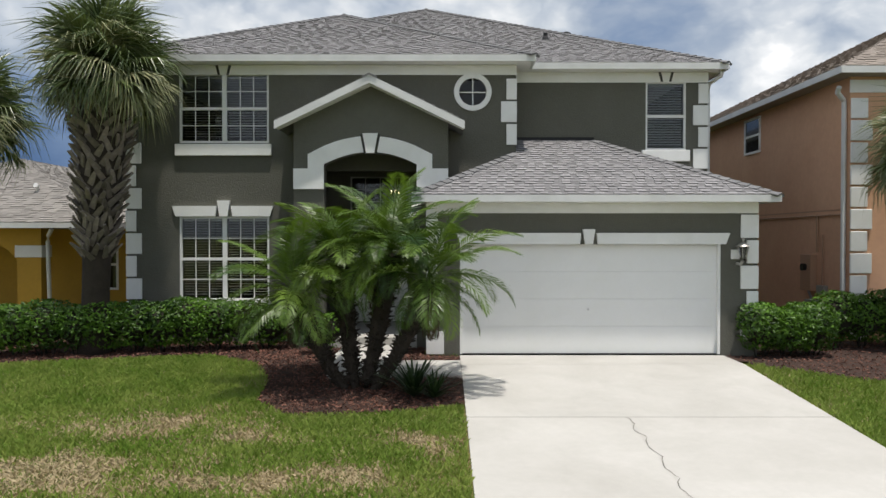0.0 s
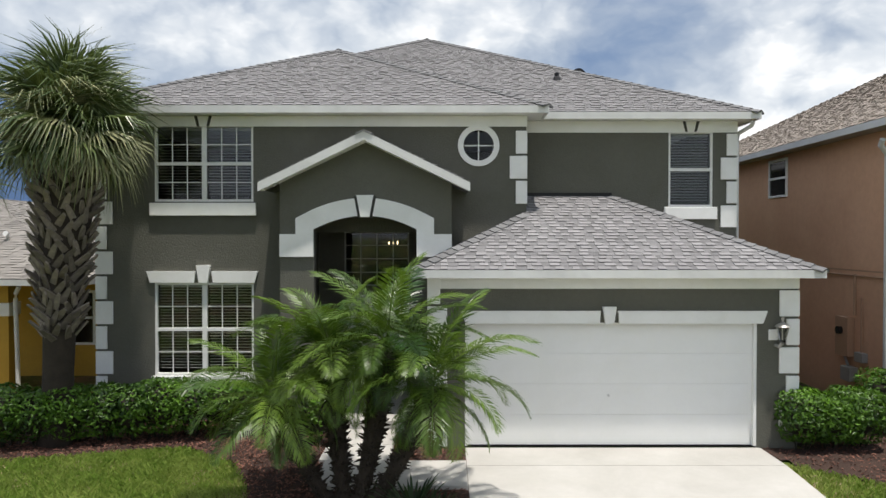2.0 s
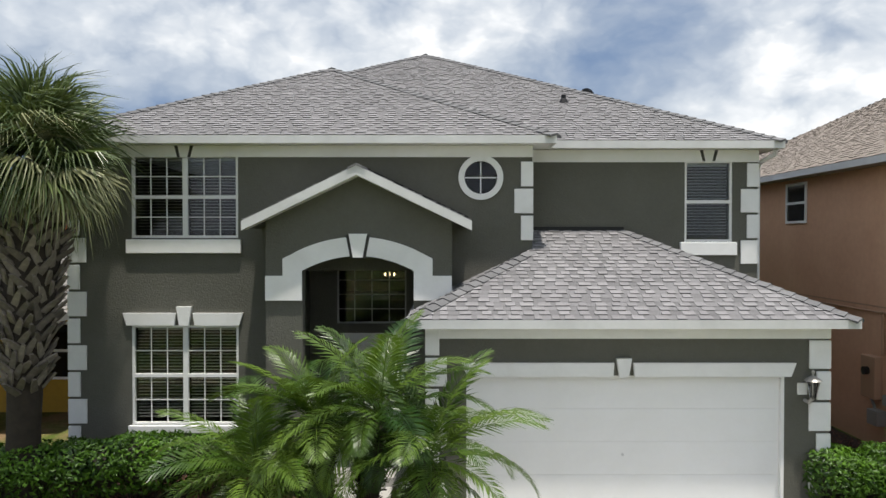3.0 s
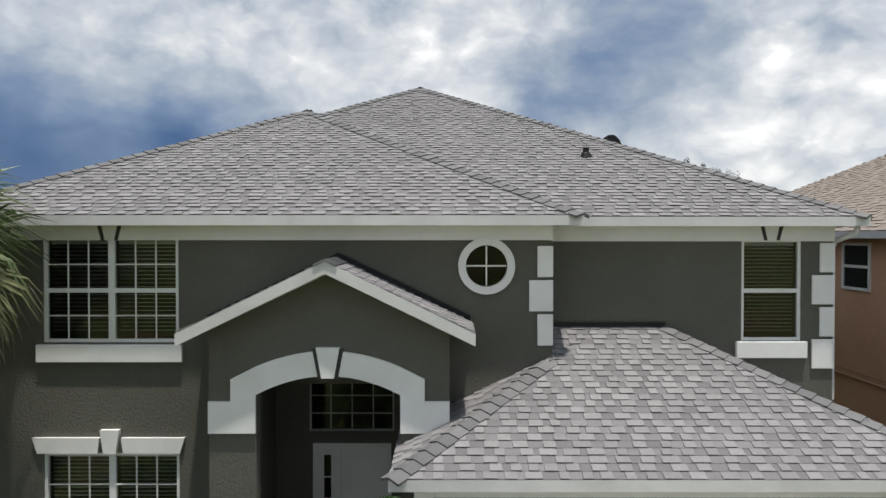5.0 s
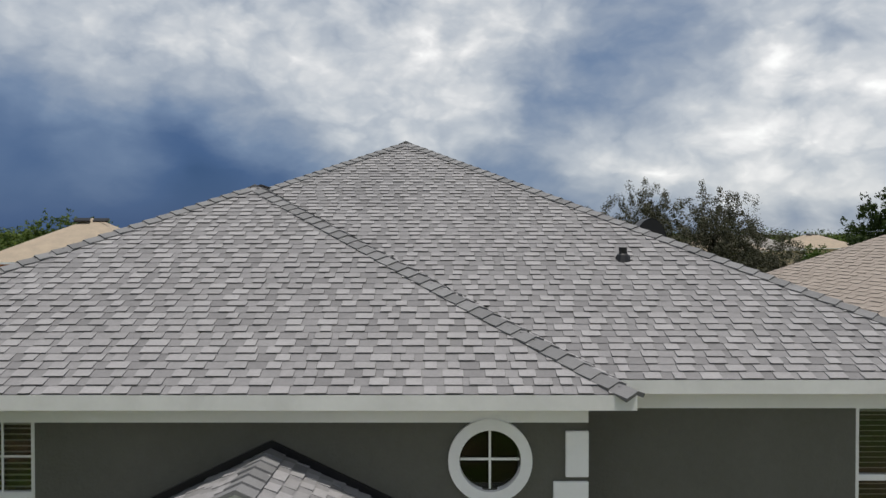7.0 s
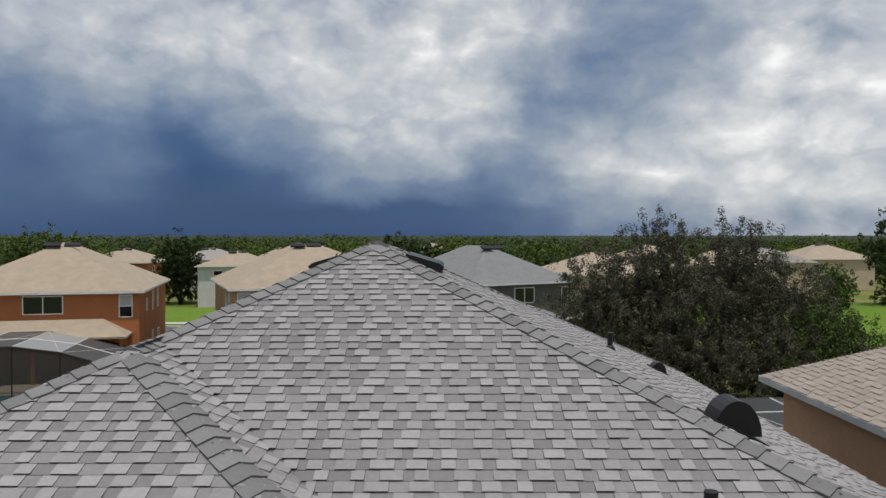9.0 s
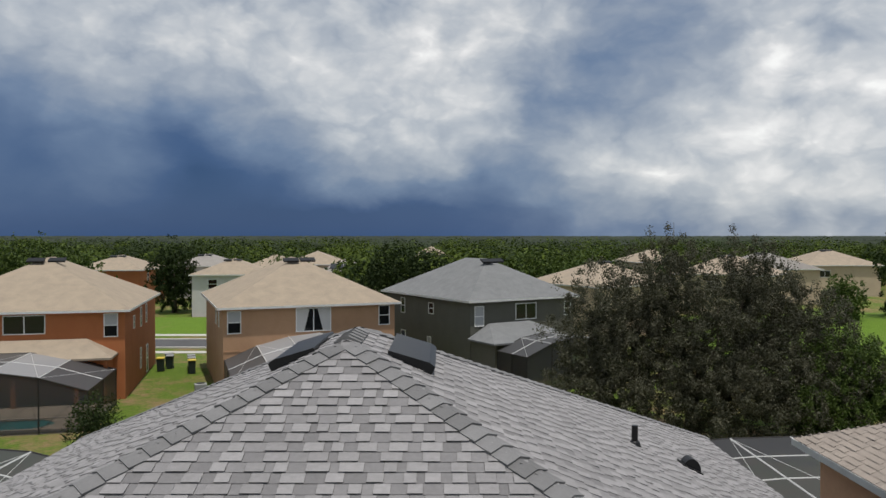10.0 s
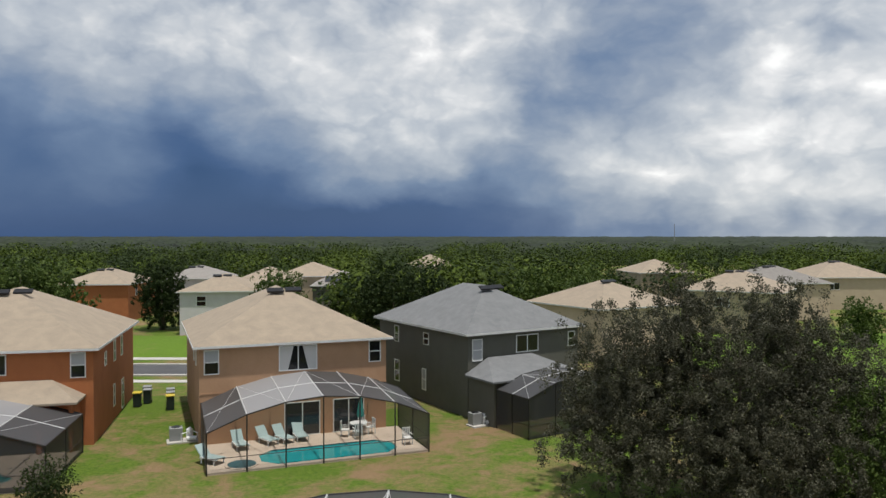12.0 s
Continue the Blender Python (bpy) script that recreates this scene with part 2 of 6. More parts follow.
def pierced(x0, x1, z0, z1, holes, y0, y1):
    """A wall between y0 (front) and y1 with square openings (x0, x1, z0, z1) through it."""
    bm = bmesh.new()
    xs = sorted({x0, x1, *(h[0] for h in holes), *(h[1] for h in holes)})
    zs = sorted({z0, z1, *(h[2] for h in holes), *(h[3] for h in holes)})

    def solid(i, k):
        if not (0 <= i < len(xs) - 1 and 0 <= k < len(zs) - 1):
            return False
        cx, cz = (xs[i] + xs[i + 1]) / 2, (zs[k] + zs[k + 1]) / 2
        return not any(h[0] < cx < h[1] and h[2] < cz < h[3] for h in holes)

    def quad(*ps):
        bm.faces.new([bm.verts.new(p) for p in ps])

    for i in range(len(xs) - 1):
        for k in range(len(zs) - 1):
            if not solid(i, k):
                continue
            a, b, c, d = xs[i], xs[i + 1], zs[k], zs[k + 1]
            quad((a, y0, c), (b, y0, c), (b, y0, d), (a, y0, d))
            quad((b, y1, c), (a, y1, c), (a, y1, d), (b, y1, d))
            if not solid(i - 1, k):
                quad((a, y1, c), (a, y0, c), (a, y0, d), (a, y1, d))
            if not solid(i + 1, k):
                quad((b, y0, c), (b, y1, c), (b, y1, d), (b, y0, d))
            if not solid(i, k - 1):
                quad((a, y1, c), (b, y1, c), (b, y0, c), (a, y0, c))
            if not solid(i, k + 1):
                quad((a, y0, d), (b, y0, d), (b, y1, d), (a, y1, d))
    bmesh.ops.remove_doubles(bm, verts=bm.verts, dist=1e-5)
    return bm


def strip(bm, columns, y0, y1):
    """A plate between y0 (front) and y1, given as columns (x, low, high) from left to right."""
    rows = [[bm.verts.new((x, y, z)) for x, lo, hi in columns for z in (lo, hi)] for y in (y0, y1)]
    f, r = rows
    n = len(columns)
    for i in range(n - 1):
        a, b, c, d = 2 * i, 2 * i + 1, 2 * i + 2, 2 * i + 3
        bm.faces.new((f[a], f[c], f[d], f[b]))
        bm.faces.new((r[c], r[a], r[b], r[d]))
        bm.faces.new((f[b], f[d], r[d], r[b]))
        bm.faces.new((f[c], f[a], r[a], r[c]))
    bm.faces.new((f[0], f[1], r[1], r[0]))
    bm.faces.new((f[-1], f[-2], r[-2], r[-1]))
    return bm


# ---- ground ----
def gz(y):
    """Height of the ground: level round the houses, falling towards the street in front."""
    return -0.06 - 0.07 * max(0.0, -1.0 - max(y, -14.0))


def ground_sheet():
    bm = bmesh.new()
    xs = [-4500, -900, -250, -80, -30, -12, -6, 0, 6, 12, 30, 80, 250, 900, 4500]
    ys = [-4500, -900, -250, -60, -14, -7, -1, 6, 20, 40, 60, 90, 150, 400, 1200, 4500]
    grid = [[bm.verts.new((x, y, gz(y))) for x in xs] for y in ys]
    for j in range(len(ys) - 1):
        for i in range(len(xs) - 1):
            bm.faces.new((grid[j][i], grid[j][i + 1], grid[j + 1][i + 1], grid[j + 1][i]))
    ob = part("ground", bm, GRASS)
    tagged(ob, "wide green grassy ground with worn brown patches", "ground", kind="structure")


ground_sheet()

# ---- the grey house ----
EAVE, SLOPE = 5.95, 0.478
GEAVE = 2.97
house = thing("house", 0, 0, 0, 0, "two-storey dark grey-green stucco house with white trim and grey shingle roof", "house")


def window_unit(parent, x0, x1, z0, z1, y, columns, rows, mullions=1, tilt=-18.0):
    """A sash window set into a wall whose outer face is at y."""
    win = thing("window")
    win.parent = parent
    fw = 0.045
    wide = (x1 - x0) / mullions
    for k in range(mullions):
        a, b = x0 + k * wide, x0 + (k + 1) * wide
        zm = (z0 + z1) / 2 - 0.01
        bm = bmesh.new()
        for q in ((a, a + fw, z0, z1), (b - fw, b, z0, z1), (a + fw, b - fw, z0, z0 + fw), (a + fw, b - fw, z1 - fw, z1),
                  (a + fw, b - fw, zm - 0.03, zm + 0.03)):
            box(bm, q[0], q[1], y + 0.02, y + 0.09, q[2], q[3])
        part("frame", bm, WHITE, win)
        for c0, c1 in ((z0 + fw, zm - 0.03), (zm + 0.03, z1 - fw)):
            part("pane", boxed(a + fw, b - fw, y + 0.055, y + 0.061, c0, c1), GLASS, win).visible_shadow = False
            for i in range(1, columns):
                x = a + fw + (b - a - 2 * fw) * i / columns
                part("glazing_bar", boxed(x - 0.009, x + 0.009, y + 0.040, y + 0.052, c0, c1), WHITE, win)
            for i in range(1, rows):
                z = c0 + (c1 - c0) * i / rows
                part("glazing_bar", boxed(a + fw, b - fw, y + 0.041, y + 0.051, z - 0.009, z + 0.009), WHITE, win)
        if tilt is not None:
            blind = thing("blind")
            blind.parent = win
            part("headrail", boxed(a + 0.06, b - 0.06, y + 0.13, y + 0.17, z1 - 0.1, z1 - 0.05), BLIND, blind)
            bm = bmesh.new()
            box(bm, a + 0.065, b - 0.065, -0.025, 0.025, -0.003, 0.003)
            first = part("slat", bm, BLIND, blind)
            step, count = 0.056, int((z1 - z0 - 0.2) / 0.056)
            first.matrix_basis = pose(0, y + 0.15, z1 - 0.14, tilt)
            for i in range(1, count):
                again("slat", first, blind, pose(0, y + 0.15, z1 - 0.14 - i * step, tilt))
    return win


def wedge(cx, z0, z1, low, high):
    return [(cx - low / 2, z0), (cx + low / 2, z0), (cx + high / 2, z1), (cx - high / 2, z1)]


FRONT, RIGHT = 1.79, 2.46
LOWER = (-5.89, -3.99, 0.85, 2.63)
UPPER = (-5.88, -3.99, 4.18, 5.65)
BLUE = (4.14, 5.03, 4.11, 5.62)
walls = [
    ("wall", pierced(-7.0, 1.224, -0.1, 5.82, [LOWER, UPPER, (-3.05, -0.4, -0.1, 3.6), (0.03, 0.59, 4.97, 5.53)], FRONT, FRONT + 0.2)),
    ("wall", pierced(1.224, 5.50, -0.1, 5.82, [BLUE], RIGHT, RIGHT + 0.2)),
    ("wall", boxed(1.024, 1.224, FRONT + 0.2, RIGHT, 2.6, 5.82)),
    ("wall", boxed(-7.0, -6.8, FRONT + 0.2, 16.1, -0.1, 5.82)),
    ("wall", boxed(5.30, 5.50, RIGHT + 0.2, 16.1, -0.1, 5.82)),
    ("wall", boxed(-6.8, 5.30, 15.9, 16.1, -0.1, 5.82)),
    ("wall", pierced(-0.62, 5.57, -0.1, 2.9, [(0.0, 4.88, -0.1, 2.07)], 0.0, 0.2)),
    ("wall", boxed(-0.62, -0.42, 0.2, FRONT, -0.1, 2.9)),
    ("wall", boxed(5.37, 5.57, 0.2, RIGHT, -0.1, 2.9)),
]
for name, bm in walls:
    part(name, bm, WALL, house)
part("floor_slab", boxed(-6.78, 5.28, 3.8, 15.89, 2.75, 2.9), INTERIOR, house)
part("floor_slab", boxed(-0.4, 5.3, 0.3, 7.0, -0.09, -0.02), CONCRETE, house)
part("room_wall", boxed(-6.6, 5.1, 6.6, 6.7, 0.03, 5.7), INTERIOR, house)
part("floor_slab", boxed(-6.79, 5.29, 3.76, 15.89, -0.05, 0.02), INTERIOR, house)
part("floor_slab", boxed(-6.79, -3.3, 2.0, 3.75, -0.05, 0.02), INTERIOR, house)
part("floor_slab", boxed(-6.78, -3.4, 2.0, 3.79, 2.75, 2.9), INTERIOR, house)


# -- roofs --
def roof_solid(tops, rim, low):
    """Sloping faces over a level rim, closed below at height low."""
    bm = bmesh.new()
    seen = {}

    def v(p):
        key = tuple(round(c, 4) for c in p)
        if key not in seen:
            seen[key] = bm.verts.new(p)
        return seen[key]

    for f in tops:
        bm.faces.new([v(p) for p in f])
    under = [v((p[0], p[1], low)) for p in rim]
    over = [v(p) for p in rim]
    for i in range(len(rim)):
        j = (i + 1) % len(rim)
        bm.faces.new((under[i], under[j], over[j], over[i]))
    bm.faces.new(under[::-1])
    return bm


TILE_ROW = 0.127


def shingle_rows(face, seed, row=TILE_ROW, size=1.0, keep=None):
    """Shingle tabs over one sloping face, whose first edge is its eave; keep(x, y) picks those to hand back singly."""
    rng = random.Random(seed)
    o, e = Vector(face[0]), Vector(face[1])
    u = (e - o).normalized()
    n = Vector((0, 0, 0))
    for i in range(1, len(face) - 1):
        n += (Vector(face[i]) - o).cross(Vector(face[i + 1]) - o)
    n.normalize()
    if n.z < 0:
        n = -n
    v = n.cross(u).normalized()
    if v.z < 0:
        v = -v
    flat = [((Vector(p) - o).dot(u), (Vector(p) - o).dot(v)) for p in face]
    top = max(b for _, b in flat)

    def span(b):
        hits = []
        for (a0, b0), (a1, b1) in zip(flat, flat[1:] + flat[:1]):
            if (b0 <= b) != (b1 <= b):
                hits.append(a0 + (a1 - a0) * (b - b0) / (b1 - b0))
        return (min(hits), max(hits)) if len(hits) > 1 else None

    verts, faces, singles, tones, high = [], [], [], [], True
    b = 0.0
    while b < top - 0.02:
        s = span(min(b + row * 0.5, top - 0.01))
        if not s:
            break
        a, end = s
        a -= rng.uniform(0, 0.2)
        lo = s[0]
        while a < end:
            high = not high
            w = rng.uniform(0.11, 0.22) if high else rng.uniform(0.06, 0.20)
            w *= size
            a0, a1 = max(a, lo), min(a + w - 0.004, end)
            a += w
            if a1 - a0 < 0.03:
                continue
            lift = rng.uniform(0.020, 0.026) if high else rng.uniform(0.010, 0.014)
            b0, b1 = b - 0.012 + rng.uniform(-0.003, 0.003), min(b + row + 0.02, top)
            tab = []
            for aa, bb, h in ((a0, b0, lift), (a1, b0, lift), (a1, b1, 0.004), (a0, b1, 0.004), (a0, b0 + 0.02, 0.001), (a1, b0 + 0.02, 0.001)):
                p = o + u * aa + v * bb + n * h
                tab.append((p.x, p.y, p.z))
            if keep and keep(tab[0][0], tab[0][1]):
                singles.append((tab, high))
                continue
            k = len(verts)
            verts += tab
            tones.append(0 if high else 1)
            faces += [tuple(k + i for i in q) for q in ((0, 1, 2, 3), (4, 5, 1, 0), (4, 0, 3), (5, 2, 1))]
        b += row
    return verts, faces, singles, tones


def cap_line(p0, p1, n0, n1, seed=1, step=0.2, half=0.15):
    """Overlapping cap pieces bent over a hip or ridge from p0 up to p1."""
    rng = random.Random(seed)
    p0, p1 = Vector(p0), Vector(p1)
    d = (p1 - p0)
    count = max(1, int(d.length / step))
    d.normalize()
    up = (Vector(n0) + Vector(n1)).normalized()
    s0 = Vector(n0).cross(d).normalized()
    s1 = d.cross(Vector(n1)).normalized()
    verts, faces = [], []
    if s0.dot(Vector(n1)) > 0:
        s0 = -s0
    if s1.dot(Vector(n0)) > 0:
        s1 = -s1
    for i in range(count):
        a = p0 + d * (i * step - 0.02)
        b = p0 + d * (i * step + step + 0.03)
        h0, h1 = 0.036 + rng.uniform(0, 0.006), 0.016
        k = len(verts)
        for q, h in ((a, h0), (b, h1)):
            for w, nn in ((s0, Vector(n0)), (None, up), (s1, Vector(n1))):
                p = q + (w * half if w is not None else Vector((0, 0, 0))) + nn * h
                verts.append(tuple(p))
        low = a + s0 * half, a, a + s1 * half
        verts += [tuple(p) for p in low]
        faces += [tuple(k + j for j in q) for q in ((0, 1, 4, 3), (1, 2, 5, 4), (6, 7, 1, 0), (7, 8, 2, 1), (6, 0, 3), (8, 5, 2))]
    return verts, faces


def joined(name, lumps, mat, parent, label=""):
    verts, faces = [], []
    for v, f in lumps:
        k = len(verts)
        verts += v
        faces += [tuple(k + i for i in q) for q in f]
    return mesh_of(name, verts, faces, mat, parent, label)


def laid_caps(lumps, roof):
    """Ridge and hip caps, each a piece of its own."""
    for verts, faces in lumps:
        for k in range(0, len(verts), 9):
            o = Vector(verts[k])
            piece = [tuple(Vector(p) - o) for p in verts[k:k + 9]]
            quads = [tuple(i - k for i in f) for f in faces if k <= min(f) and max(f) < k + 9]
            mesh_of("ridge_cap", piece, quads, CAP, roof).location = o


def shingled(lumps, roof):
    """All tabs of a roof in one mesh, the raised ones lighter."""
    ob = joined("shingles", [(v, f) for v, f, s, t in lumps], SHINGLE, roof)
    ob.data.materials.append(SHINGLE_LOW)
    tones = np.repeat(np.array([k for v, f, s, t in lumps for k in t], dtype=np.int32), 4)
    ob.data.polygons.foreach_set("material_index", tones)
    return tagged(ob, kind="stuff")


def main_roof():
    def at(x, y, run):
        return (x, y, EAVE + run * SLOPE)
    xl, xr, y0, y1, y2 = -7.48, 5.82, 1.41, 2.11, 16.5
    xm, half, wing = 1.575, 6.65, 4.5275
    A, B, C, D, F, G = (at(*p, 0) for p in ((xl, y0), (xm, y0), (xm, y1), (xr, y1), (xr, y2), (xl, y2)))
    P, Q = at(xl + wing, y0 + wing, wing), at(xl + wing, y1 + wing, wing)
    M, N = at(xl + half, y1 + half, half), at(xl + half, y2 - half, half)
    faces = [(A, B, P), (B, C, Q, P), (C, D, M, Q), (D, F, N, M), (F, G, N), (G, A, P, Q, M, N)]
    roof = part("roof", roof_solid(faces, [A, B, C, D, F, G], EAVE - 0.03), DECK, house, "grey asphalt shingle hip roof")

    def near(x, y):
        return -0.45 < x < 1.55 and 1.3 < y < 3.95
    lumps, singles = [], []
    for i, f in enumerate(faces):
        v, q, s, t = shingle_rows(f, 10 + i, keep=near)
        lumps.append((v, q, s, t))
        singles += s
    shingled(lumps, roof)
    fr, rt, lf, bk = ((0, -SLOPE, 1), (SLOPE, 0, 1), (-SLOPE, 0, 1), (0, SLOPE, 1))
    norm = [Vector(n).normalized() for n in (fr, rt, lf, bk)]
    fr, rt, lf, bk = norm
    caps = [cap_line(A, P, lf, fr, 1), cap_line(B, P, fr, rt, 2), cap_line(P, Q, lf, rt, 3), cap_line(Q, M, lf, fr, 4),
            cap_line(D, M, fr, rt, 5), cap_line(M, N, lf, rt, 6), cap_line(F, N, rt, bk, 7), cap_line(G, N, bk, lf, 8)]
    laid_caps(caps, roof)
    return roof, singles


def bands(outline, width, z0, z1):
    """Mitred strips of the given width inside an outline (x, y), anticlockwise, one for each side."""
    n = len(outline)
    inner = []
    for i in range(n):
        p, q, r = Vector(outline[i - 1]), Vector(outline[i]), Vector(outline[(i + 1) % n])
        d0, d1 = (q - p).normalized(), (r - q).normalized()
        n0, n1 = Vector((-d0.y, d0.x)), Vector((-d1.y, d1.x))
        inner.append(q + (n0 + n1) / (1 + n0.dot(n1)) * width)
    for i in range(n):
        j = (i + 1) % n
        quad = (outline[i], outline[j], inner[j], inner[i])
        bm = bmesh.new()
        a = [bm.verts.new((*p[:2], z0)) for p in quad]
        b = [bm.verts.new((*p[:2], z1)) for p in quad]
        bm.faces.new(a[::-1])
        bm.faces.new(b)
        bm.faces.new((a[0], a[1], b[1], b[0]))
        bm.faces.new((a[2], a[3], b[3], b[2]))
        yield bm


main, loose_tabs = main_roof()
RIM = [(-7.48, 1.41), (1.575, 1.41), (1.575, 2.11), (5.82, 2.11), (5.82, 16.5), (-7.48, 16.5)]
grow = [(-7.50, 1.39), (1.595, 1.39), (1.595, 2.09), (5.84, 2.09), (5.84, 16.52), (-7.50, 16.52)]
for strip_bm in bands(grow, 0.05, EAVE - 0.14, EAVE - 0.004):
    part("fascia", strip_bm, GUTTER, house, "white aluminium fascia and gutter")
part("soffit", slab(bmesh.new(), RIM, EAVE - 0.125, EAVE - 0.034), WHITE, house, "white soffit under the eaves")


def garage_roof():
    xl, xr, y0, y1 = -0.88, 5.82, -0.38, 2.46
    run = y1 - y0
    z = GEAVE
    A, B = (xl, y0, z), (xr, y0, z)
    R = (xr - run, y1, z + run * SLOPE)
    L = (xl + run, y1, z + run * SLOPE)
    BR, BL = (xr, y1, z), (xl, y1, z)
    corner = 1.224
    cut = corner - xl
    K = (corner, y0 + cut, z + cut * SLOPE)
    KW = (corner, y1, z + run * SLOPE)
    KL = (corner, y0 + cut, z + cut * SLOPE)
    front = (A, B, R, KW, K)
    right = (B, BR, R)
    left = ((xl, 1.5, z), A, (corner - (cut - 1.9), 1.5, z + 1.9 * SLOPE))
    roof = part("roof", roof_solid([(A, B, R, L), (B, BR, R), (BL, A, L)], [A, B, BR, BL], z - 0.03), DECK, house, "grey shingle roof over the garage")
    shingled([shingle_rows(front, 40), shingle_rows(right, 41), shingle_rows((BL, A, L), 42)], roof)
    fr, rt, lf = (Vector(n).normalized() for n in ((0, -SLOPE, 1), (SLOPE, 0, 1), (-SLOPE, 0, 1)))
    laid_caps([cap_line(A, K, lf, fr, 11), cap_line(B, R, fr, rt, 12)], roof)
    part("flashing", boxed(1.23, 3.0, 2.425, 2.458, z + run * SLOPE - 0.02, z + run * SLOPE + 0.06), BLACK, roof, "dark metal wall flashing")
    for strip_bm in list(bands([(xl - 0.02, y0 - 0.02), (xr + 0.02, y0 - 0.02), (xr + 0.02, y1), (xl - 0.02, y1)], 0.05, z - 0.135, z - 0.004))[:2]:
        part("fascia", strip_bm, GUTTER, house)
    part("soffit", boxed(xl + 0.03, xr - 0.03, y0 + 0.03, 0.0, z - 0.12, z - 0.035), WHITE, house)
    part("soffit", boxed(5.57, xr - 0.03, 0.0, y1, z - 0.12, z - 0.035), WHITE, house)
    part("soffit", boxed(xl + 0.03, -0.62, 0.0, 1.79, z - 0.12, z - 0.035), WHITE, house)


garage_roof()


def porch():
    x0, x1, y, back = -3.29, -0.214, 0.9, 1.79
    cx, top, ez = -1.752, 5.35, 4.45
    # gabled front wall with a flat-arched opening
    a0, a1, spring, crown = -2.687, -0.841, 3.64, 3.883
    arc = []
    for i in range(15):
        f = i / 14
        arc.append((a0 + (a1 - a0) * f, spring + (crown - spring) * (1 - (2 * f - 1) ** 2)))

    def top_at(x):
        return 5.25 - abs(x - cx) * SLOPE

    bm = bmesh.new()
    for p, q in ((x0, a0), (a1, x1)):
        strip(bm, [(p, -0.1, top_at(p)), (q, -0.1, top_at(q))], y, y + 0.25)
    cols = sorted(arc + [(cx, crown)])
    strip(bm, [(x, z, top_at(x)) for x, z in cols], y, y + 0.25)
    part("porch_wall", bm, WALL, house)
    part("porch_wall", boxed(x0, x0 + 0.2, y + 0.25, back, -0.1, 4.4), WALL, house)
    part("porch_wall", boxed(x1 - 0.2, x1, y + 0.25, back, -0.1, 4.4), WALL, house)
    # white arch band with imposts and keystone
    o0, o1, shoulder, otop = -3.003, -0.531, 3.84, 4.20
    def inner_at(x):
        f = (x - a0) / (a1 - a0)
        return spring + (crown - spring) * (1 - (2 * f - 1) ** 2)

    def outer_at(x):
        f = (x - o0) / (o1 - o0)
        return shoulder + (otop - shoulder) * (1 - (2 * f - 1) ** 2)

    bm = bmesh.new()
    strip(bm, [(x0, 3.15, 3.555), (o0, 3.15, 3.555)], y - 0.05, y + 0.01)
    strip(bm, [(o0, 3.15, outer_at(o0)), (a0, 3.15, outer_at(a0))], y - 0.05, y + 0.01)
    strip(bm, [(x, z, outer_at(x)) for x, z in arc], y - 0.05, y + 0.01)
    strip(bm, [(a1, 3.15, outer_at(a1)), (o1, 3.15, outer_at(o1))], y - 0.05, y + 0.01)
    strip(bm, [(o1, 3.15, 3.555), (x1, 3.15, 3.555)], y - 0.05, y + 0.01)
    part("arch_trim", bm, WHITE, house, "white stucco arch band with imposts")
    part("keystone", prism(bmesh.new(), wedge(-1.76, 3.86, 4.25, 0.16, 0.30), y - 0.09, y), WHITE, house)
    part("keystone_gap", prism(bmesh.new(), wedge(-1.76, 3.84, 4.23, 0.25, 0.40), y - 0.056, y), DARKGAP, house)
    # gable roof
    ov, yf, yb = 0.30, 0.58, 1.79
    half = (x1 - x0) / 2 + ov
    ez = top - half * SLOPE
    lumps, caps = [], []
    rim = [(cx - half, yf), (cx + half, yf), (cx + half, yb), (cx - half, yb)]
    bm = bmesh.new()
    prof = [(cx - half, ez - 0.13), (cx, top - 0.13), (cx + half, ez - 0.13), (cx + half, ez - 0.005), (cx, top - 0.005), (cx - half, ez - 0.005)]
    prism(bm, prof, yf + 0.04, yb)
    bmesh.ops.triangulate(bm, faces=[q for q in bm.faces if len(q.verts) > 4])
    roof = part("roof", bm, DECK, house, "small gabled shingle roof over the porch")
    prof = [(cx - half - 0.02, ez - 0.17), (cx, top - 0.15), (cx + half + 0.02, ez - 0.17), (cx + half + 0.02, ez - 0.015), (cx, top + 0.005), (cx - half - 0.02, ez - 0.015)]
    bm = prism(bmesh.new(), prof, yf, yf + 0.04)
    bmesh.ops.triangulate(bm, faces=[q for q in bm.faces if len(q.verts) > 4])
    part("bargeboard", bm, GUTTER, roof, "white bargeboard")
    prof = [(x0 - ov, ez - 0.15), (cx, top - 0.16), (cx + half, ez - 0.15), (cx + half, ez - 0.133), (cx, top - 0.143), (x0 - ov, ez - 0.133)]
    bm = prism(bmesh.new(), prof, yf + 0.04, y)
    bmesh.ops.triangulate(bm, faces=[q for q in bm.faces if len(q.verts) > 4])
    part("soffit", bm, WHITE, roof)
    L = ((cx - half, yb, ez), (cx - half, yf, ez), (cx, yf, top), (cx, yb, top))
    R = ((cx + half, yf, ez), (cx + half, yb, ez), (cx, yb, top), (cx, yf, top))
    shingled([shingle_rows(L, 50), shingle_rows(R, 51)], roof)
    lf, rt = Vector((-SLOPE, 0, 1)).normalized(), Vector((SLOPE, 0, 1)).normalized()
    laid_caps([cap_line((cx, yf, top), (cx, yb, top), lf, rt, 13)], roof)
    bm = bmesh.new()
    for s in (-1, 1):
        prof = [(cx, top - 0.03), (cx, top + 0.09), (cx + s * half, ez + 0.09), (cx + s * half, ez - 0.03)]
        prism(bm, prof if s < 0 else prof[::-1], 1.755, 1.788)
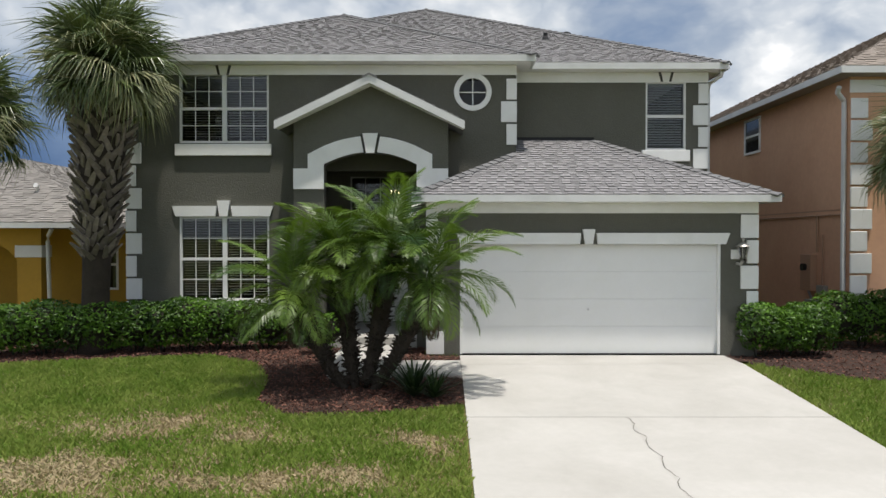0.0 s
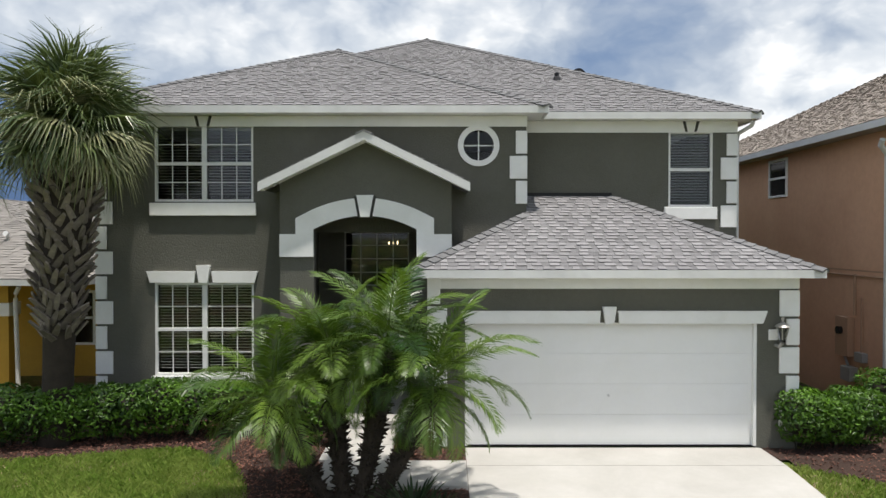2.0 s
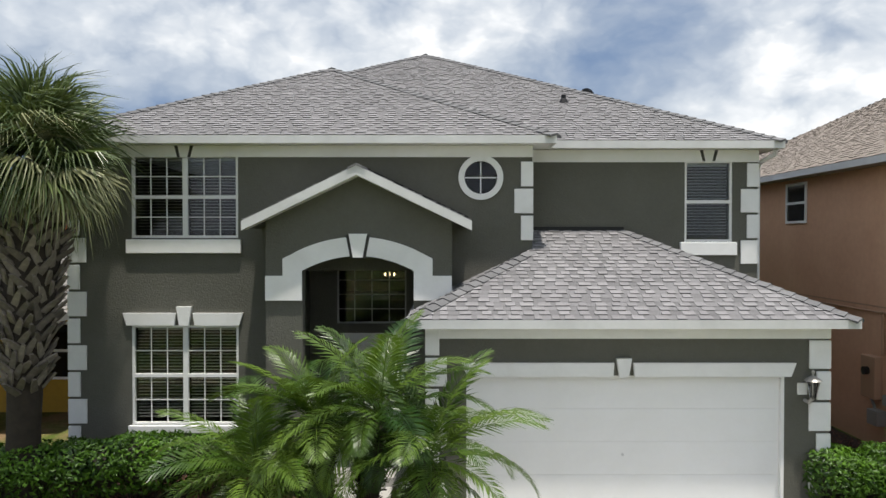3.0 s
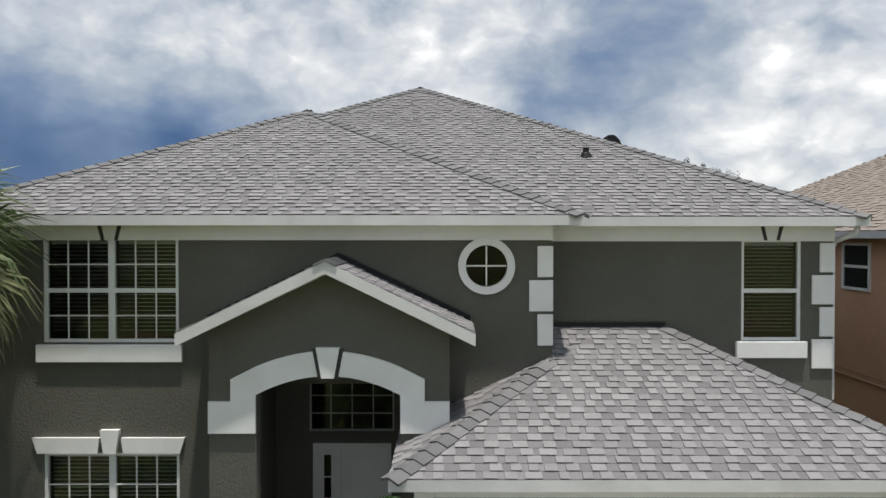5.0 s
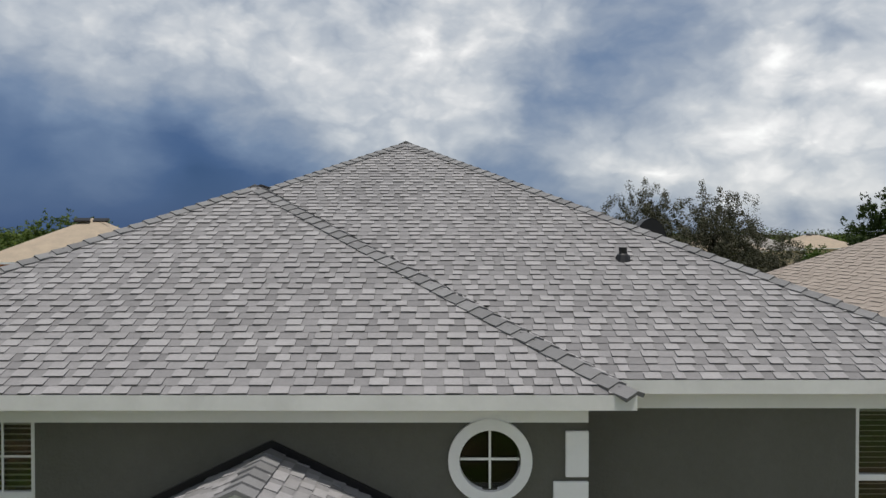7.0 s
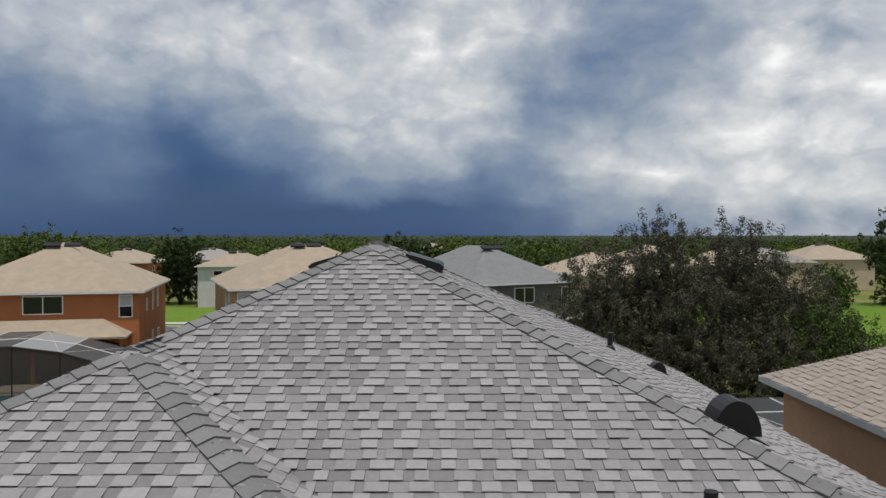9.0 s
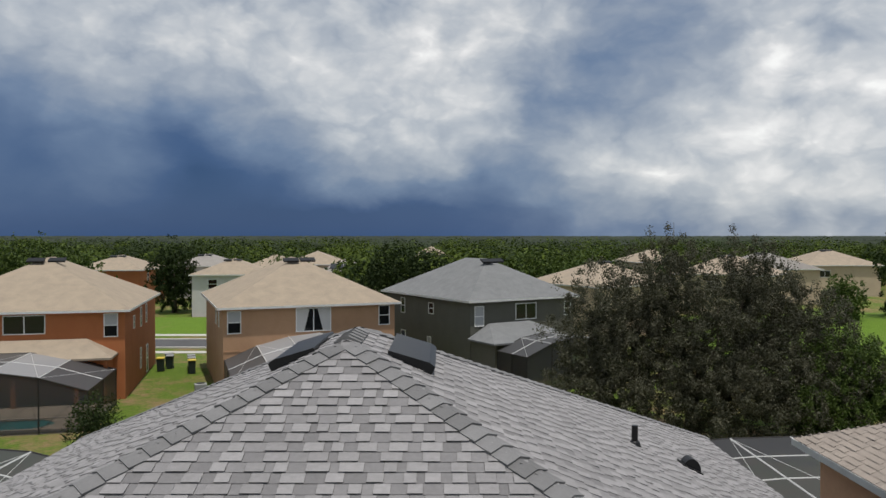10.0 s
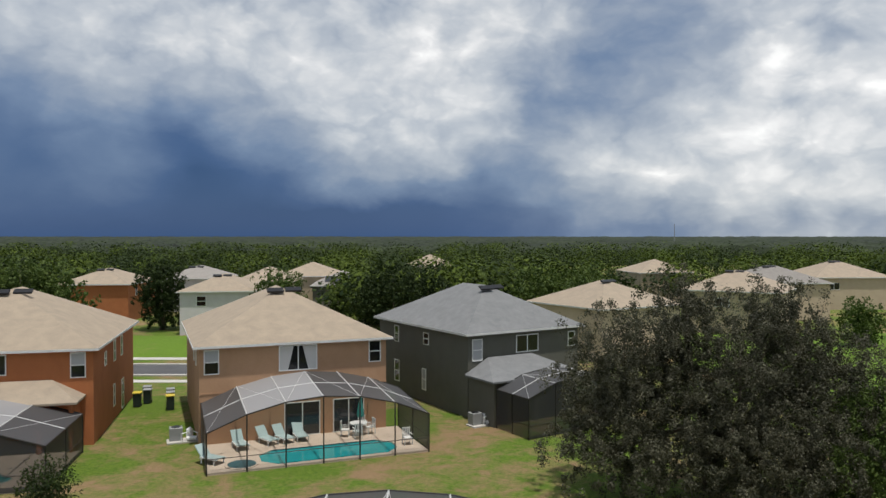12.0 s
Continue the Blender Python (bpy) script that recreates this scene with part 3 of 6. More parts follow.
    part("flashing", bm, BLACK, roof, "dark metal wall flashing")
    # recessed entry
    part("entry_wall", pierced(-3.06, -0.4, -0.1, 4.4, [(-2.45, -1.15, 0.2, 2.26), (-2.5, -1.1, 2.45, 3.62)], 3.6, 3.75), WALL, house)
    part("entry_side_wall", boxed(-3.25, -3.05, 1.99, 3.75, -0.1, 4.4), WALL, house)
    part("entry_side_wall", boxed(-0.42, -0.22, 1.99, 3.75, -0.1, 4.4), WALL, house)
    part("porch_ceiling", boxed(-3.09, -0.42, 1.15, 3.75, 4.3, 4.38), WALL, house)
    part("porch_floor", boxed(-3.04, -0.42, 0.95, 3.6, -0.1, 0.18), CONCRETE, house, "pale concrete porch floor")


porch()


def entry_door():
    door = thing("door")
    door.parent = house
    y = 3.64
    part("frame", pierced(-2.45, -1.15, 0.2, 2.26, [(-2.36, -2.06, 0.2, 2.18), (-1.98, -1.22, 0.2, 2.18)], y, y + 0.1), WHITE, door)
    leaf = part("leaf", boxed(-1.98, -1.22, y + 0.03, y + 0.075, 0.2, 2.18, bevel=0.004), DOORWHITE, door, "white panelled front door")
    for z0, z1 in ((0.35, 0.95), (1.1, 2.0)):
        part("panel", boxed(-1.87, -1.33, y + 0.018, y + 0.03, z0, z1, bevel=0.005), DOORWHITE, leaf)
    part("handle", tubed([(-1.92, y + 0.03, 1.12), (-1.92, y - 0.04, 1.12), (-1.84, y - 0.05, 1.12)], 0.014), BLACK, leaf, "dark door handle")
    side = thing("sidelight")
    side.parent = door
    part("frame", pierced(-2.36, -2.06, 0.2, 2.18, [(-2.27, -2.15, 0.95, 2.05)], y + 0.02, y + 0.07), WHITE, side)
    part("pane", boxed(-2.27, -2.15, y + 0.04, y + 0.046, 0.95, 2.05), GLASS, side).visible_shadow = False
    for z in (1.32, 1.68):
        part("glazing_bar", boxed(-2.27, -2.15, y + 0.025, y + 0.039, z - 0.01, z + 0.01), WHITE, side)
    win = thing("window")
    win.parent = house
    x0, x1, z0, z1 = -2.5, -1.1, 2.45, 3.62
    bronze = material("grey_window_frame", (0.38, 0.38, 0.37), 0.5, 0.2)
    part("frame", pierced(x0, x1, z0, z1, [(x0 + 0.03, x1 - 0.03, z0 + 0.03, z1 - 0.03)], y, y + 0.06), bronze, win)
    part("pane", boxed(x0 + 0.03, x1 - 0.03, y + 0.035, y + 0.041, z0 + 0.03, z1 - 0.03), GLASS, win).visible_shadow = False
    for i in range(1, 4):
        x = x0 + (x1 - x0) * i / 4
        part("glazing_bar", boxed(x - 0.009, x + 0.009, y + 0.015, y + 0.032, z0 + 0.03, z1 - 0.03), bronze, win)
        z = z0 + (z1 - z0) * i / 4
        part("glazing_bar", boxed(x0 + 0.03, x1 - 0.03, y + 0.016, y + 0.031, z - 0.009, z + 0.009), bronze, win)
    # small chandelier in the hall, seen through the glass
    lamp = thing("chandelier", -1.55, 5.2, 3.35, 0, "small lit chandelier with three candle bulbs", "chandelier")
    part("stem", tubed([(0, 0, 0.12), (0, 0, 2.2)], 0.012), BLACK, lamp)
    glow = bpy.data.materials.new("bulb_glow")
    glow.use_nodes = True
    glow.node_tree.nodes["Principled BSDF"].inputs["Emission Color"].default_value = (1.0, 0.72, 0.38, 1)
    glow.node_tree.nodes["Principled BSDF"].inputs["Emission Strength"].default_value = 4.0
    for i in range(3):
        x = -0.1 + 0.1 * i
        part("arm", tubed([(0, 0, 0.14), (x, 0, -0.02)], 0.008, 5), BLACK, lamp)
        part("bulb", tubed([(x, 0, -0.02), (x, 0, 0.02), (x, 0, 0.06)], [0.012, 0.02, 0.006], 8), glow, lamp)


entry_door()


# -- trims --
def trims():
    y = FRONT
    part("frieze", boxed(-7.01, 1.234, y - 0.025, y, 5.61, 5.815), WHITE, house, "white frieze band under the eaves")
    part("frieze", boxed(1.24, 5.51, RIGHT - 0.025, RIGHT, 5.59, 5.815), WHITE, house)
    part("frieze", boxed(-0.63, 5.58, -0.025, 0.0, 2.64, 2.845), WHITE, house)
    part("window_sill", boxed(-5.96, -3.93, y - 0.07, y, 3.91, 4.155, bevel=0.008), WHITE, house)
    part("window_sill", boxed(-5.94, -3.95, y - 0.06, y, 0.72, 0.85, bevel=0.008), WHITE, house)
    part("window_sill", boxed(4.05, 5.10, RIGHT - 0.07, RIGHT, 3.86, 4.105, bevel=0.008), WHITE, house)
    for a, b, s in ((-6.03, -5.09, 1), (-4.79, -3.90, -1)):
        o = [(a + (0.07 if s > 0 else 0.03), 2.63), (b - (0.03 if s > 0 else 0.07), 2.63), (b + (0.0 if s > 0 else 0.0), 2.85), (a, 2.85)]
        part("window_head", prism(bmesh.new(), o, y - 0.05, y), WHITE, house)
    part("keystone", prism(bmesh.new(), wedge(-4.94, 2.63, 2.965, 0.17, 0.27), y - 0.075, y), WHITE, house)
    for a, b, s in ((-0.07, 2.26, 1), (2.55, 5.04, -1)):
        o = [(a + (0.08 if s > 0 else 0.02), 2.06), (b - (0.02 if s > 0 else 0.08), 2.06), (b, 2.27), (a, 2.27)]
        part("door_head", prism(bmesh.new(), o, -0.06, 0.0), WHITE, house)
    part("keystone", prism(bmesh.new(), wedge(2.405, 2.06, 2.34, 0.14, 0.23), -0.085, 0.0), WHITE, house)
    for cx, yy in ((-4.94, FRONT), (4.58, RIGHT)):
        for s in (-1, 1):
            o = [(cx + s * 0.09 - 0.025, 5.605), (cx + s * 0.09 + 0.025, 5.605), (cx + s * 0.14 + 0.03, 5.812), (cx + s * 0.14 - 0.03, 5.812)]
            part("keystone_gap", prism(bmesh.new(), o, yy - 0.029, yy - 0.02), DARKGAP, house)

    def quoins(edge, sign, y, z0, count, wide_first):
        for i in range(count):
            w = 0.32 if (i % 2 == 0) == wide_first else 0.205
            a, b = sorted((edge + sign * 0.012, edge - sign * w))
            part("quoin", boxed(a, b, y - 0.035, y, z0 + i * 0.477, z0 + i * 0.477 + 0.435, bevel=0.006), WHITE, house)

    quoins(-7.0, -1, FRONT, -0.07, 12, True)
    quoins(1.224, 1, FRONT, 4.14, 3, False)
    quoins(5.50, 1, RIGHT, 3.70, 4, True)
    quoins(5.57, 1, 0.0, 0.27, 5, True)
    quoins(-0.62, -1, 0.0, 0.0, 6, True)
    # round window
    bm = bmesh.new()
    cx, cz, seg = 0.31, 5.25, 40
    rings = []
    for r, yy in ((0.29, y + 0.06), (0.29, y - 0.05), (0.396, y - 0.05), (0.396, y + 0.0)):
        rings.append([bm.verts.new((cx + r * math.cos(k * math.tau / seg), yy, cz + r * math.sin(k * math.tau / seg))) for k in range(seg)])
    for p, q in zip(rings, rings[1:]):
        for k in range(seg):
            bm.faces.new((p[k], p[(k + 1) % seg], q[(k + 1) % seg], q[k]))
    bmesh.ops.recalc_face_normals(bm, faces=bm.faces)
    win = thing("window")
    win.parent = house
    part("frame", bm, WHITE, win, "round white window surround")
    bm = bmesh.new()
    bmesh.ops.create_circle(bm, cap_ends=True, radius=0.29, segments=40, matrix=pose(cx, y + 0.05, cz, 90))
    part("pane", bm, GLASS, win).visible_shadow = False
    part("glazing_bar", boxed(cx - 0.011, cx + 0.011, y + 0.02, y + 0.04, cz - 0.285, cz + 0.285), WHITE, win)
    part("glazing_bar", boxed(cx - 0.285, cx + 0.285, y + 0.022, y + 0.038, cz - 0.011, cz + 0.011), WHITE, win)


trims()
window_unit(house, *LOWER, FRONT, 3, 2, 2, 4.0)
window_unit(house, *UPPER, FRONT, 3, 2, 2, -4.0)
window_unit(house, *BLUE, RIGHT, 1, 1, 1, -14.0)


def garage_door():
    door = thing("garage_door")
    door.parent = house
    first = None
    for i in range(4):
        z = i * 0.515
        bm = boxed(0.0, 4.88, -0.02, 0.02, 0.0, 0.5135, bevel=0.002)
        p = part("panel", bm, DOORWHITE, door)
        p.matrix_basis = pose(0, 0.1, z)
    part("weather_strip", boxed(0.0, 4.88, 0.06, 0.14, -0.03, 0.004), BLACK, door, "black rubber bottom seal")
    part("lock", tubed([(2.42, 0.085, 0.83), (2.42, 0.055, 0.83)], 0.02, 12), GUTTER, door, "small round steel lock")
    part("jamb", boxed(-0.001, 0.05, 0.002, 0.08, 0, 2.07), WHITE, door)
    part("jamb", boxed(4.83, 4.881, 0.002, 0.08, 0, 2.07), WHITE, door)


garage_door()


def roof_things():
    # off-ridge vents, low metal boxes on the slopes beside the ridge
    for side in (1, -1):
        vent = thing("roof_vent")
        vent.parent = house
        bm = bmesh.new()
        prof = [(0.0, 0.01), (0.55, 0.0), (0.55, 0.10), (0.47, 0.115), (0.0, 0.04)]
        prism(bm, prof if side > 0 else [(-p, q) for p, q in prof[::-1]], -0.75, 0.75)
        bmesh.ops.triangulate(bm, faces=[f for f in bm.faces if len(f.verts) > 4])
        cover = part("cover", bm, BLACK, vent, "black metal off-ridge vent")
        x = -0.83 + side * 0.42
        z = EAVE + (6.65 - 0.42) * SLOPE + 0.02
        cover.matrix_basis = pose(x, 9.65 if side > 0 else 9.85, z, 0, side * math.degrees(math.atan(SLOPE)), 0)

    def pipe(x, y, z, r=0.045, h=0.28):
        p = thing("vent_pipe")
        p.parent = house
        part("pipe", tubed([(x, y, z - 0.1), (x, y, z + h)], r, 12), BLACK, p, "black plumbing vent pipe")
        part("boot", tubed([(x, y, z - 0.06), (x, y, z + 0.05), (x, y, z + 0.07)], [r * 2.4, r * 1.5, r * 1.1], 12), BLACK, p)

    def right(x):
        return EAVE + (5.82 - x) * SLOPE

    def left(x):
        return EAVE + (x + 7.48) * SLOPE

    pipe(2.21, 4.46, EAVE + (4.46 - 2.11) * SLOPE, 0.055, 0.15)
    pipe(2.88, 10.9, right(2.88))
    pipe(-6.4, 10.2, left(-6.4), 0.05, 0.3)

    def hood(x, y, z, turn, s=1.0):
        v = thing("exhaust_vent")
        v.parent = house
        bm = bmesh.new()
        ring = []
        n = 12
        for yy in (-0.15 * s, 0.15 * s):
            ring.append([bm.verts.new((yy, 0.2 * s * math.cos(math.pi * k / n), 0.3 * s * math.sin(math.pi * k / n))) for k in range(n + 1)])
        for k in range(n):
            bm.faces.new((ring[0][k], ring[1][k], ring[1][k + 1], ring[0][k + 1]))
        bm.faces.new(ring[1])
        h = part("hood", bm, BLACK, v, "black gooseneck roof vent")
        h.matrix_basis = pose(x, y, z - 0.03, 0, 0, turn)
        base = part("flange", boxed(-0.24 * s, 0.24 * s, -0.24 * s, 0.24 * s, -0.015, 0.015), BLACK, v)
        base.matrix_basis = pose(x, y, z + 0.02, 0, math.degrees(math.atan(SLOPE)), 0)

    hood(2.95, 5.95, right(2.95), -90, 1.15)
    hood(3.75, 11.2, right(3.75), -90, 0.65)
    # downspout elbow at the eave corner
    spout = part("downspout", tubed([(5.74, 2.24, EAVE - 0.15), (5.74, 2.31, EAVE - 0.24), (5.58, 2.56, EAVE - 0.36), (5.57, 2.62, EAVE - 0.6),
                                     (5.57, 2.62, 3.2)], 0.045, 8), GUTTER, house, "white downspout")
    # carriage lamp beside the garage door
    lamp = thing("wall_lamp", 5.24, 0.0, 1.86, 0, "grey carriage wall lamp beside the garage door", "lamp")
    metal = material("weathered_pewter", (0.42, 0.40, 0.37), 0.5, 0.5)
    part("back_plate", boxed(-0.17, -0.02, -0.035, 0.0, -0.08, 0.10, bevel=0.008), WHITE, lamp)
    part("arm", tubed([(-0.06, -0.03, -0.16), (-0.04, -0.12, -0.18), (0.0, -0.16, -0.10)], 0.03), metal, lamp)
    part("lantern", tubed([(0, -0.16, -0.12), (0, -0.16, -0.05), (0, -0.16, 0.16)], [0.03, 0.055, 0.10], 6), glass_material("lamp_glass", (0.7, 0.7, 0.68)), lamp)
    part("cap", tubed([(0, -0.16, 0.16), (0, -0.16, 0.20), (0, -0.16, 0.24)], [0.13, 0.09, 0.02], 12), metal, lamp)
    part("finial", tubed([(0, -0.16, 0.24), (0, -0.16, 0.30), (0, -0.16, 0.33)], [0.012, 0.03, 0.006], 8), metal, lamp)
    for k in range(6):
        a = math.tau * k / 6
        part("rib", tubed([(0.057 * math.cos(a), -0.16 + 0.057 * math.sin(a), -0.05), (0.102 * math.cos(a), -0.16 + 0.102 * math.sin(a), 0.16)], 0.007, 5), metal, lamp)


roof_things()
# ---- front garden ----
def sloped(bm, x0, x1, y0, y1, lift, thick=0.15):
    """A slab that follows the ground between y0 and y1."""
    top = [bm.verts.new((x, y, gz(y) + lift)) for x, y in ((x0, y0), (x1, y0), (x1, y1), (x0, y1))]
    low = [bm.verts.new((v.co.x, v.co.y, v.co.z - thick)) for v in top]
    bm.faces.new(top)
    bm.faces.new(low[::-1])
    for i in range(4):
        j = (i + 1) % 4
        bm.faces.new((low[i], low[j], top[j], top[i]))
    return bm


def driveway():
    drive = thing("driveway", 0, 0, 0, 0, "pale concrete driveway with joints and a crack", "driveway", kind="structure")
    for y0, y1 in ((-0.99, -0.03), (-3.93, -1.0), (-6.9, -3.945), (-9.9, -6.915), (-16.0, -9.915)):
        part("slab", sloped(bmesh.new(), 0.0, 4.93, y0, y1, 0.04), CONCRETE, drive)
    bm = bmesh.new()
    rng = random.Random(4)
    prev = None
    dark = material("dark_crack", (0.16, 0.15, 0.135), 0.95)
    for i in range(60):
        y = -3.95 - i * 0.09
        x = 2.15 + 0.035 * math.sin(i * 0.9) + rng.uniform(-0.02, 0.02)
        w = rng.uniform(0.003, 0.009)
        now = [bm.verts.new((x - w, y, gz(y) + 0.044)), bm.verts.new((x + w, y, gz(y) + 0.044))]
        if prev:
            bm.faces.new((now[0], now[1], prev[1], prev[0]))
        prev = now
    part("crack", bm, dark, drive, "dark wandering crack")
    walkway = thing("walkway", 0, 0, 0, 0, "pale concrete garden path from driveway to porch", "path", kind="structure")
    for x0, x1, y0, y1 in ((-1.05, -0.01, -1.9, -0.92), (-2.2, -1.065, -1.9, -0.92), (-2.3, -1.2, -0.905, -0.05), (-2.3, -1.2, -0.035, 0.94)):
        part("slab", sloped(bmesh.new(), x0, x1, y0, y1, 0.095), CONCRETE, walkway)


driveway()

BED_LEFT = [(-10.5, -1.1), (-8.0, -0.95), (-6.4, -0.45), (-4.7, 0.0), (-3.6, -0.9), (-3.15, -1.9), (-3.0, -3.2), (-2.4, -3.85), (-1.2, -3.75),
            (-0.02, -3.4), (-0.02, -0.02), (-0.62, -0.02), (-0.62, 0.9), (-3.29, 0.9), (-3.29, 1.79), (-8.0, 1.79), (-10.5, 3.0)]
BED_RIGHT = [(4.95, -0.6), (5.3, -1.15), (6.6, -2.1), (11.0, -2.4), (11.0, 1.88), (8.3, 1.88), (8.2, 8.0), (5.6, 8.0), (5.59, 0.0), (4.95, -0.02)]


def inside(x, y, outline):
    hit = False
    for (xa, ya), (xb, yb) in zip(outline, outline[1:] + outline[:1]):
        if (ya > y) != (yb > y) and x < xa + (xb - xa) * (y - ya) / (yb - ya):
            hit = not hit
    return hit


def mulch_bed(outline, seed, chips):
    rng = random.Random(seed)
    x0, x1 = min(p[0] for p in outline), max(p[0] for p in outline)
    y0, y1 = min(p[1] for p in outline), max(p[1] for p in outline)
    step = 0.14
    bm = bmesh.new()
    cells = {}

    def corner(i, j):
        if (i, j) not in cells:
            x, y = x0 + i * step, y0 + j * step
            cells[i, j] = bm.verts.new((x, y, gz(y) + 0.03 + 0.025 * noise.noise((x * 2.1, y * 2.1, 3.0))))
        return cells[i, j]

    for i in range(int((x1 - x0) / step) + 1):
        for j in range(int((y1 - y0) / step) + 1):
            if inside(x0 + (i + 0.5) * step, y0 + (j + 0.5) * step, outline):
                bm.faces.new((corner(i, j), corner(i + 1, j), corner(i + 1, j + 1), corner(i, j + 1)))
    bed = part("mulch_bed", bm, MULCH)
    tagged(bed, "dark brown bark mulch planting bed", "mulch", kind="structure")
    verts, faces = [], []
    made = 0
    while made < chips:
        x, y = rng.uniform(x0, x1), rng.uniform(y0, y1)
        if not inside(x, y, outline):
            continue
        made += 1
        turn = Euler((rng.uniform(-0.5, 0.5), rng.uniform(-0.5, 0.5), rng.uniform(0, 6.28)))
        a, b, c = rng.uniform(0.010, 0.034), rng.uniform(0.005, 0.011), 0.005
        m = turn.to_matrix()
        k = len(verts)
        o = Vector((x, y, gz(y) + 0.05 + 0.025 * noise.noise((x * 2.1, y * 2.1, 3.0))))
        for sx, sy, sz in ((-1, -1, 1), (1, -1, 1), (1, 1, 1), (-1, 1, 1), (0, 0, -1.5)):
            verts.append(tuple(o + m @ Vector((sx * a, sy * b, sz * c))))
        faces += [(k, k + 1, k + 2, k + 3), (k + 1, k, k + 4), (k + 2, k + 1, k + 4), (k + 3, k + 2, k + 4), (k, k + 3, k + 4)]
    ob = mesh_of("mulch_chips", verts, faces, CHIP)
    tagged(ob, "reddish brown shredded bark chips on the bed", "mulch", kind="stuff")


CHIP = material("reddish_bark_chips", (0.17, 0.078, 0.054), 0.9, 0, (0.10, 0.045, 0.032), 3.0, 0.0, spread="island", amount=1.1)
mulch_bed(BED_LEFT, 3, 15000)
mulch_bed(BED_RIGHT, 4, 6000)


# -- lawn --
def leaf_material(name, a, b, back, rough=0.45, amount=0.6, spread="island", shine=0.22, scale=1.1, swing=1.2):
    """Leaf: colour varies from leaf to leaf, light shines through a little."""
    m = bpy.data.materials.new(name)
    m.use_nodes = True
    g = Nodes(m.node_tree)
    shader = g.n["Principled BSDF"]
    rnd = g.add("ShaderNodeNewGeometry").outputs["Random Per Island"]
    if spread == "object":
        rnd = g.add("ShaderNodeObjectInfo").outputs["Random"]
    patch = g.noise(g.add("ShaderNodeNewGeometry").outputs["Position"], scale, 3.0)
    f = g.math("ADD", g.math("MULTIPLY", rnd, amount), g.math("MULTIPLY", g.math("SUBTRACT", patch, 0.4), swing), 0.0, True)
    base = g.mix(f, a, b)
    g.put(shader.inputs["Base Color"], base)
    shader.inputs["Roughness"].default_value = rough
    shader.inputs["Specular IOR Level"].default_value = shine
    thin, both = g.add("ShaderNodeBsdfTranslucent"), g.add("ShaderNodeMixShader")
    g.put(thin.inputs[0], g.mix(0.5, base, back))
    both.inputs[0].default_value = 0.18
    g.l.new(shader.outputs[0], both.inputs[1])
    g.l.new(thin.outputs[0], both.inputs[2])
    g.l.new(both.outputs[0], g.n["Material Output"].inputs[0])
    return m


BLADE = leaf_material("grass_blade", (0.115, 0.215, 0.022), (0.34, 0.39, 0.10), (0.34, 0.42, 0.06), 0.5)
STRAW = leaf_material("dry_grass_blade", (0.36, 0.28, 0.16), (0.50, 0.41, 0.26), (0.3, 0.25, 0.12), 0.7)


def dryness(x, y):
    d = 0.0
    for cx, cy, rx, ry in ((-4.0, -4.2, 1.25, 0.7), (-4.3, -5.8, 1.5, 0.7), (-2.6, -5.9, 1.6, 0.6), (-3.0, -4.7, 0.9, 0.35), (-0.7, -4.7, 0.6, 0.3),
                           (-1.3, -6.0, 1.0, 0.5), (-0.4, -5.4, 0.35, 0.4)):
        d = max(d, math.exp(-((x - cx) / rx) ** 2 - ((y - cy) / ry) ** 2))
    return d * (0.75 + 0.6 * noise.noise((x * 1.3, y * 1.9, 4.5))) + 0.4 * noise.noise((x * 2.3, y * 2.3, 0.5))


def lawn(seed, count, x0, x1, y0, y1, patchy, size=(0.05, 0.10)):
    rng = random.Random(seed)
    green, straw = ([], []), ([], [])
    for _ in range(count):
        x, y = rng.uniform(x0, x1), rng.uniform(y0, y1)
        if (-0.03 < x < 4.96) or inside(x, y, BED_LEFT) or inside(x, y, BED_RIGHT):
            continue
        # the long blades thin out unevenly towards the outer edges
        edge = min(max(x - x0, 0) if x < 0 else x1 - x, y - y0)
        if rng.random() > (edge + 0.5 * noise.noise((x * 0.9, y * 0.9, 3.1))) / 1.6 + 0.05:
            continue
        d = dryness(x, y) if patchy else 0.2 * noise.noise((x * 1.7, y * 1.7, 0.5))
        dry = rng.random() < d * 1.3 + 0.08
        if dry and rng.random() < 0.30:
            continue
        verts, faces = straw if dry else green
        h = rng.uniform(*size) * (0.55 if dry else 1.0)
        a = rng.uniform(0, 6.28)
        w = rng.uniform(0.004, 0.008) * (1.6 if dry else 1.0)
        lean = rng.uniform(0.2, 0.9) * h * (2.0 if dry else 1.0)
        b = rng.uniform(0, 6.28)
        z = gz(y)
        k = len(verts)
        dx, dy = math.cos(a) * w, math.sin(a) * w
        verts += [(x - dx, y - dy, z), (x + dx, y + dy, z), (x + dx * 0.7 + math.cos(b) * lean * 0.35, y + dy * 0.7 + math.sin(b) * lean * 0.35, z + h * 0.7),
                  (x + math.cos(b) * lean, y + math.sin(b) * lean, z + h)]
        faces += [(k, k + 1, k + 2), (k, k + 2, k + 3)]
    tagged(mesh_of("lawn_grass", *green, BLADE), "thick green lawn grass blades", "grass", kind="stuff")
    if straw[0]:
        tagged(mesh_of("dry_grass", *straw, STRAW), "straw-coloured dry grass in worn patches", "grass", kind="stuff")


lawn(11, 190000, -9.0, 0.0, -8.2, 0.3, True)
lawn(12, 40000, 4.9, 9.5, -7.0, -1.0, False)


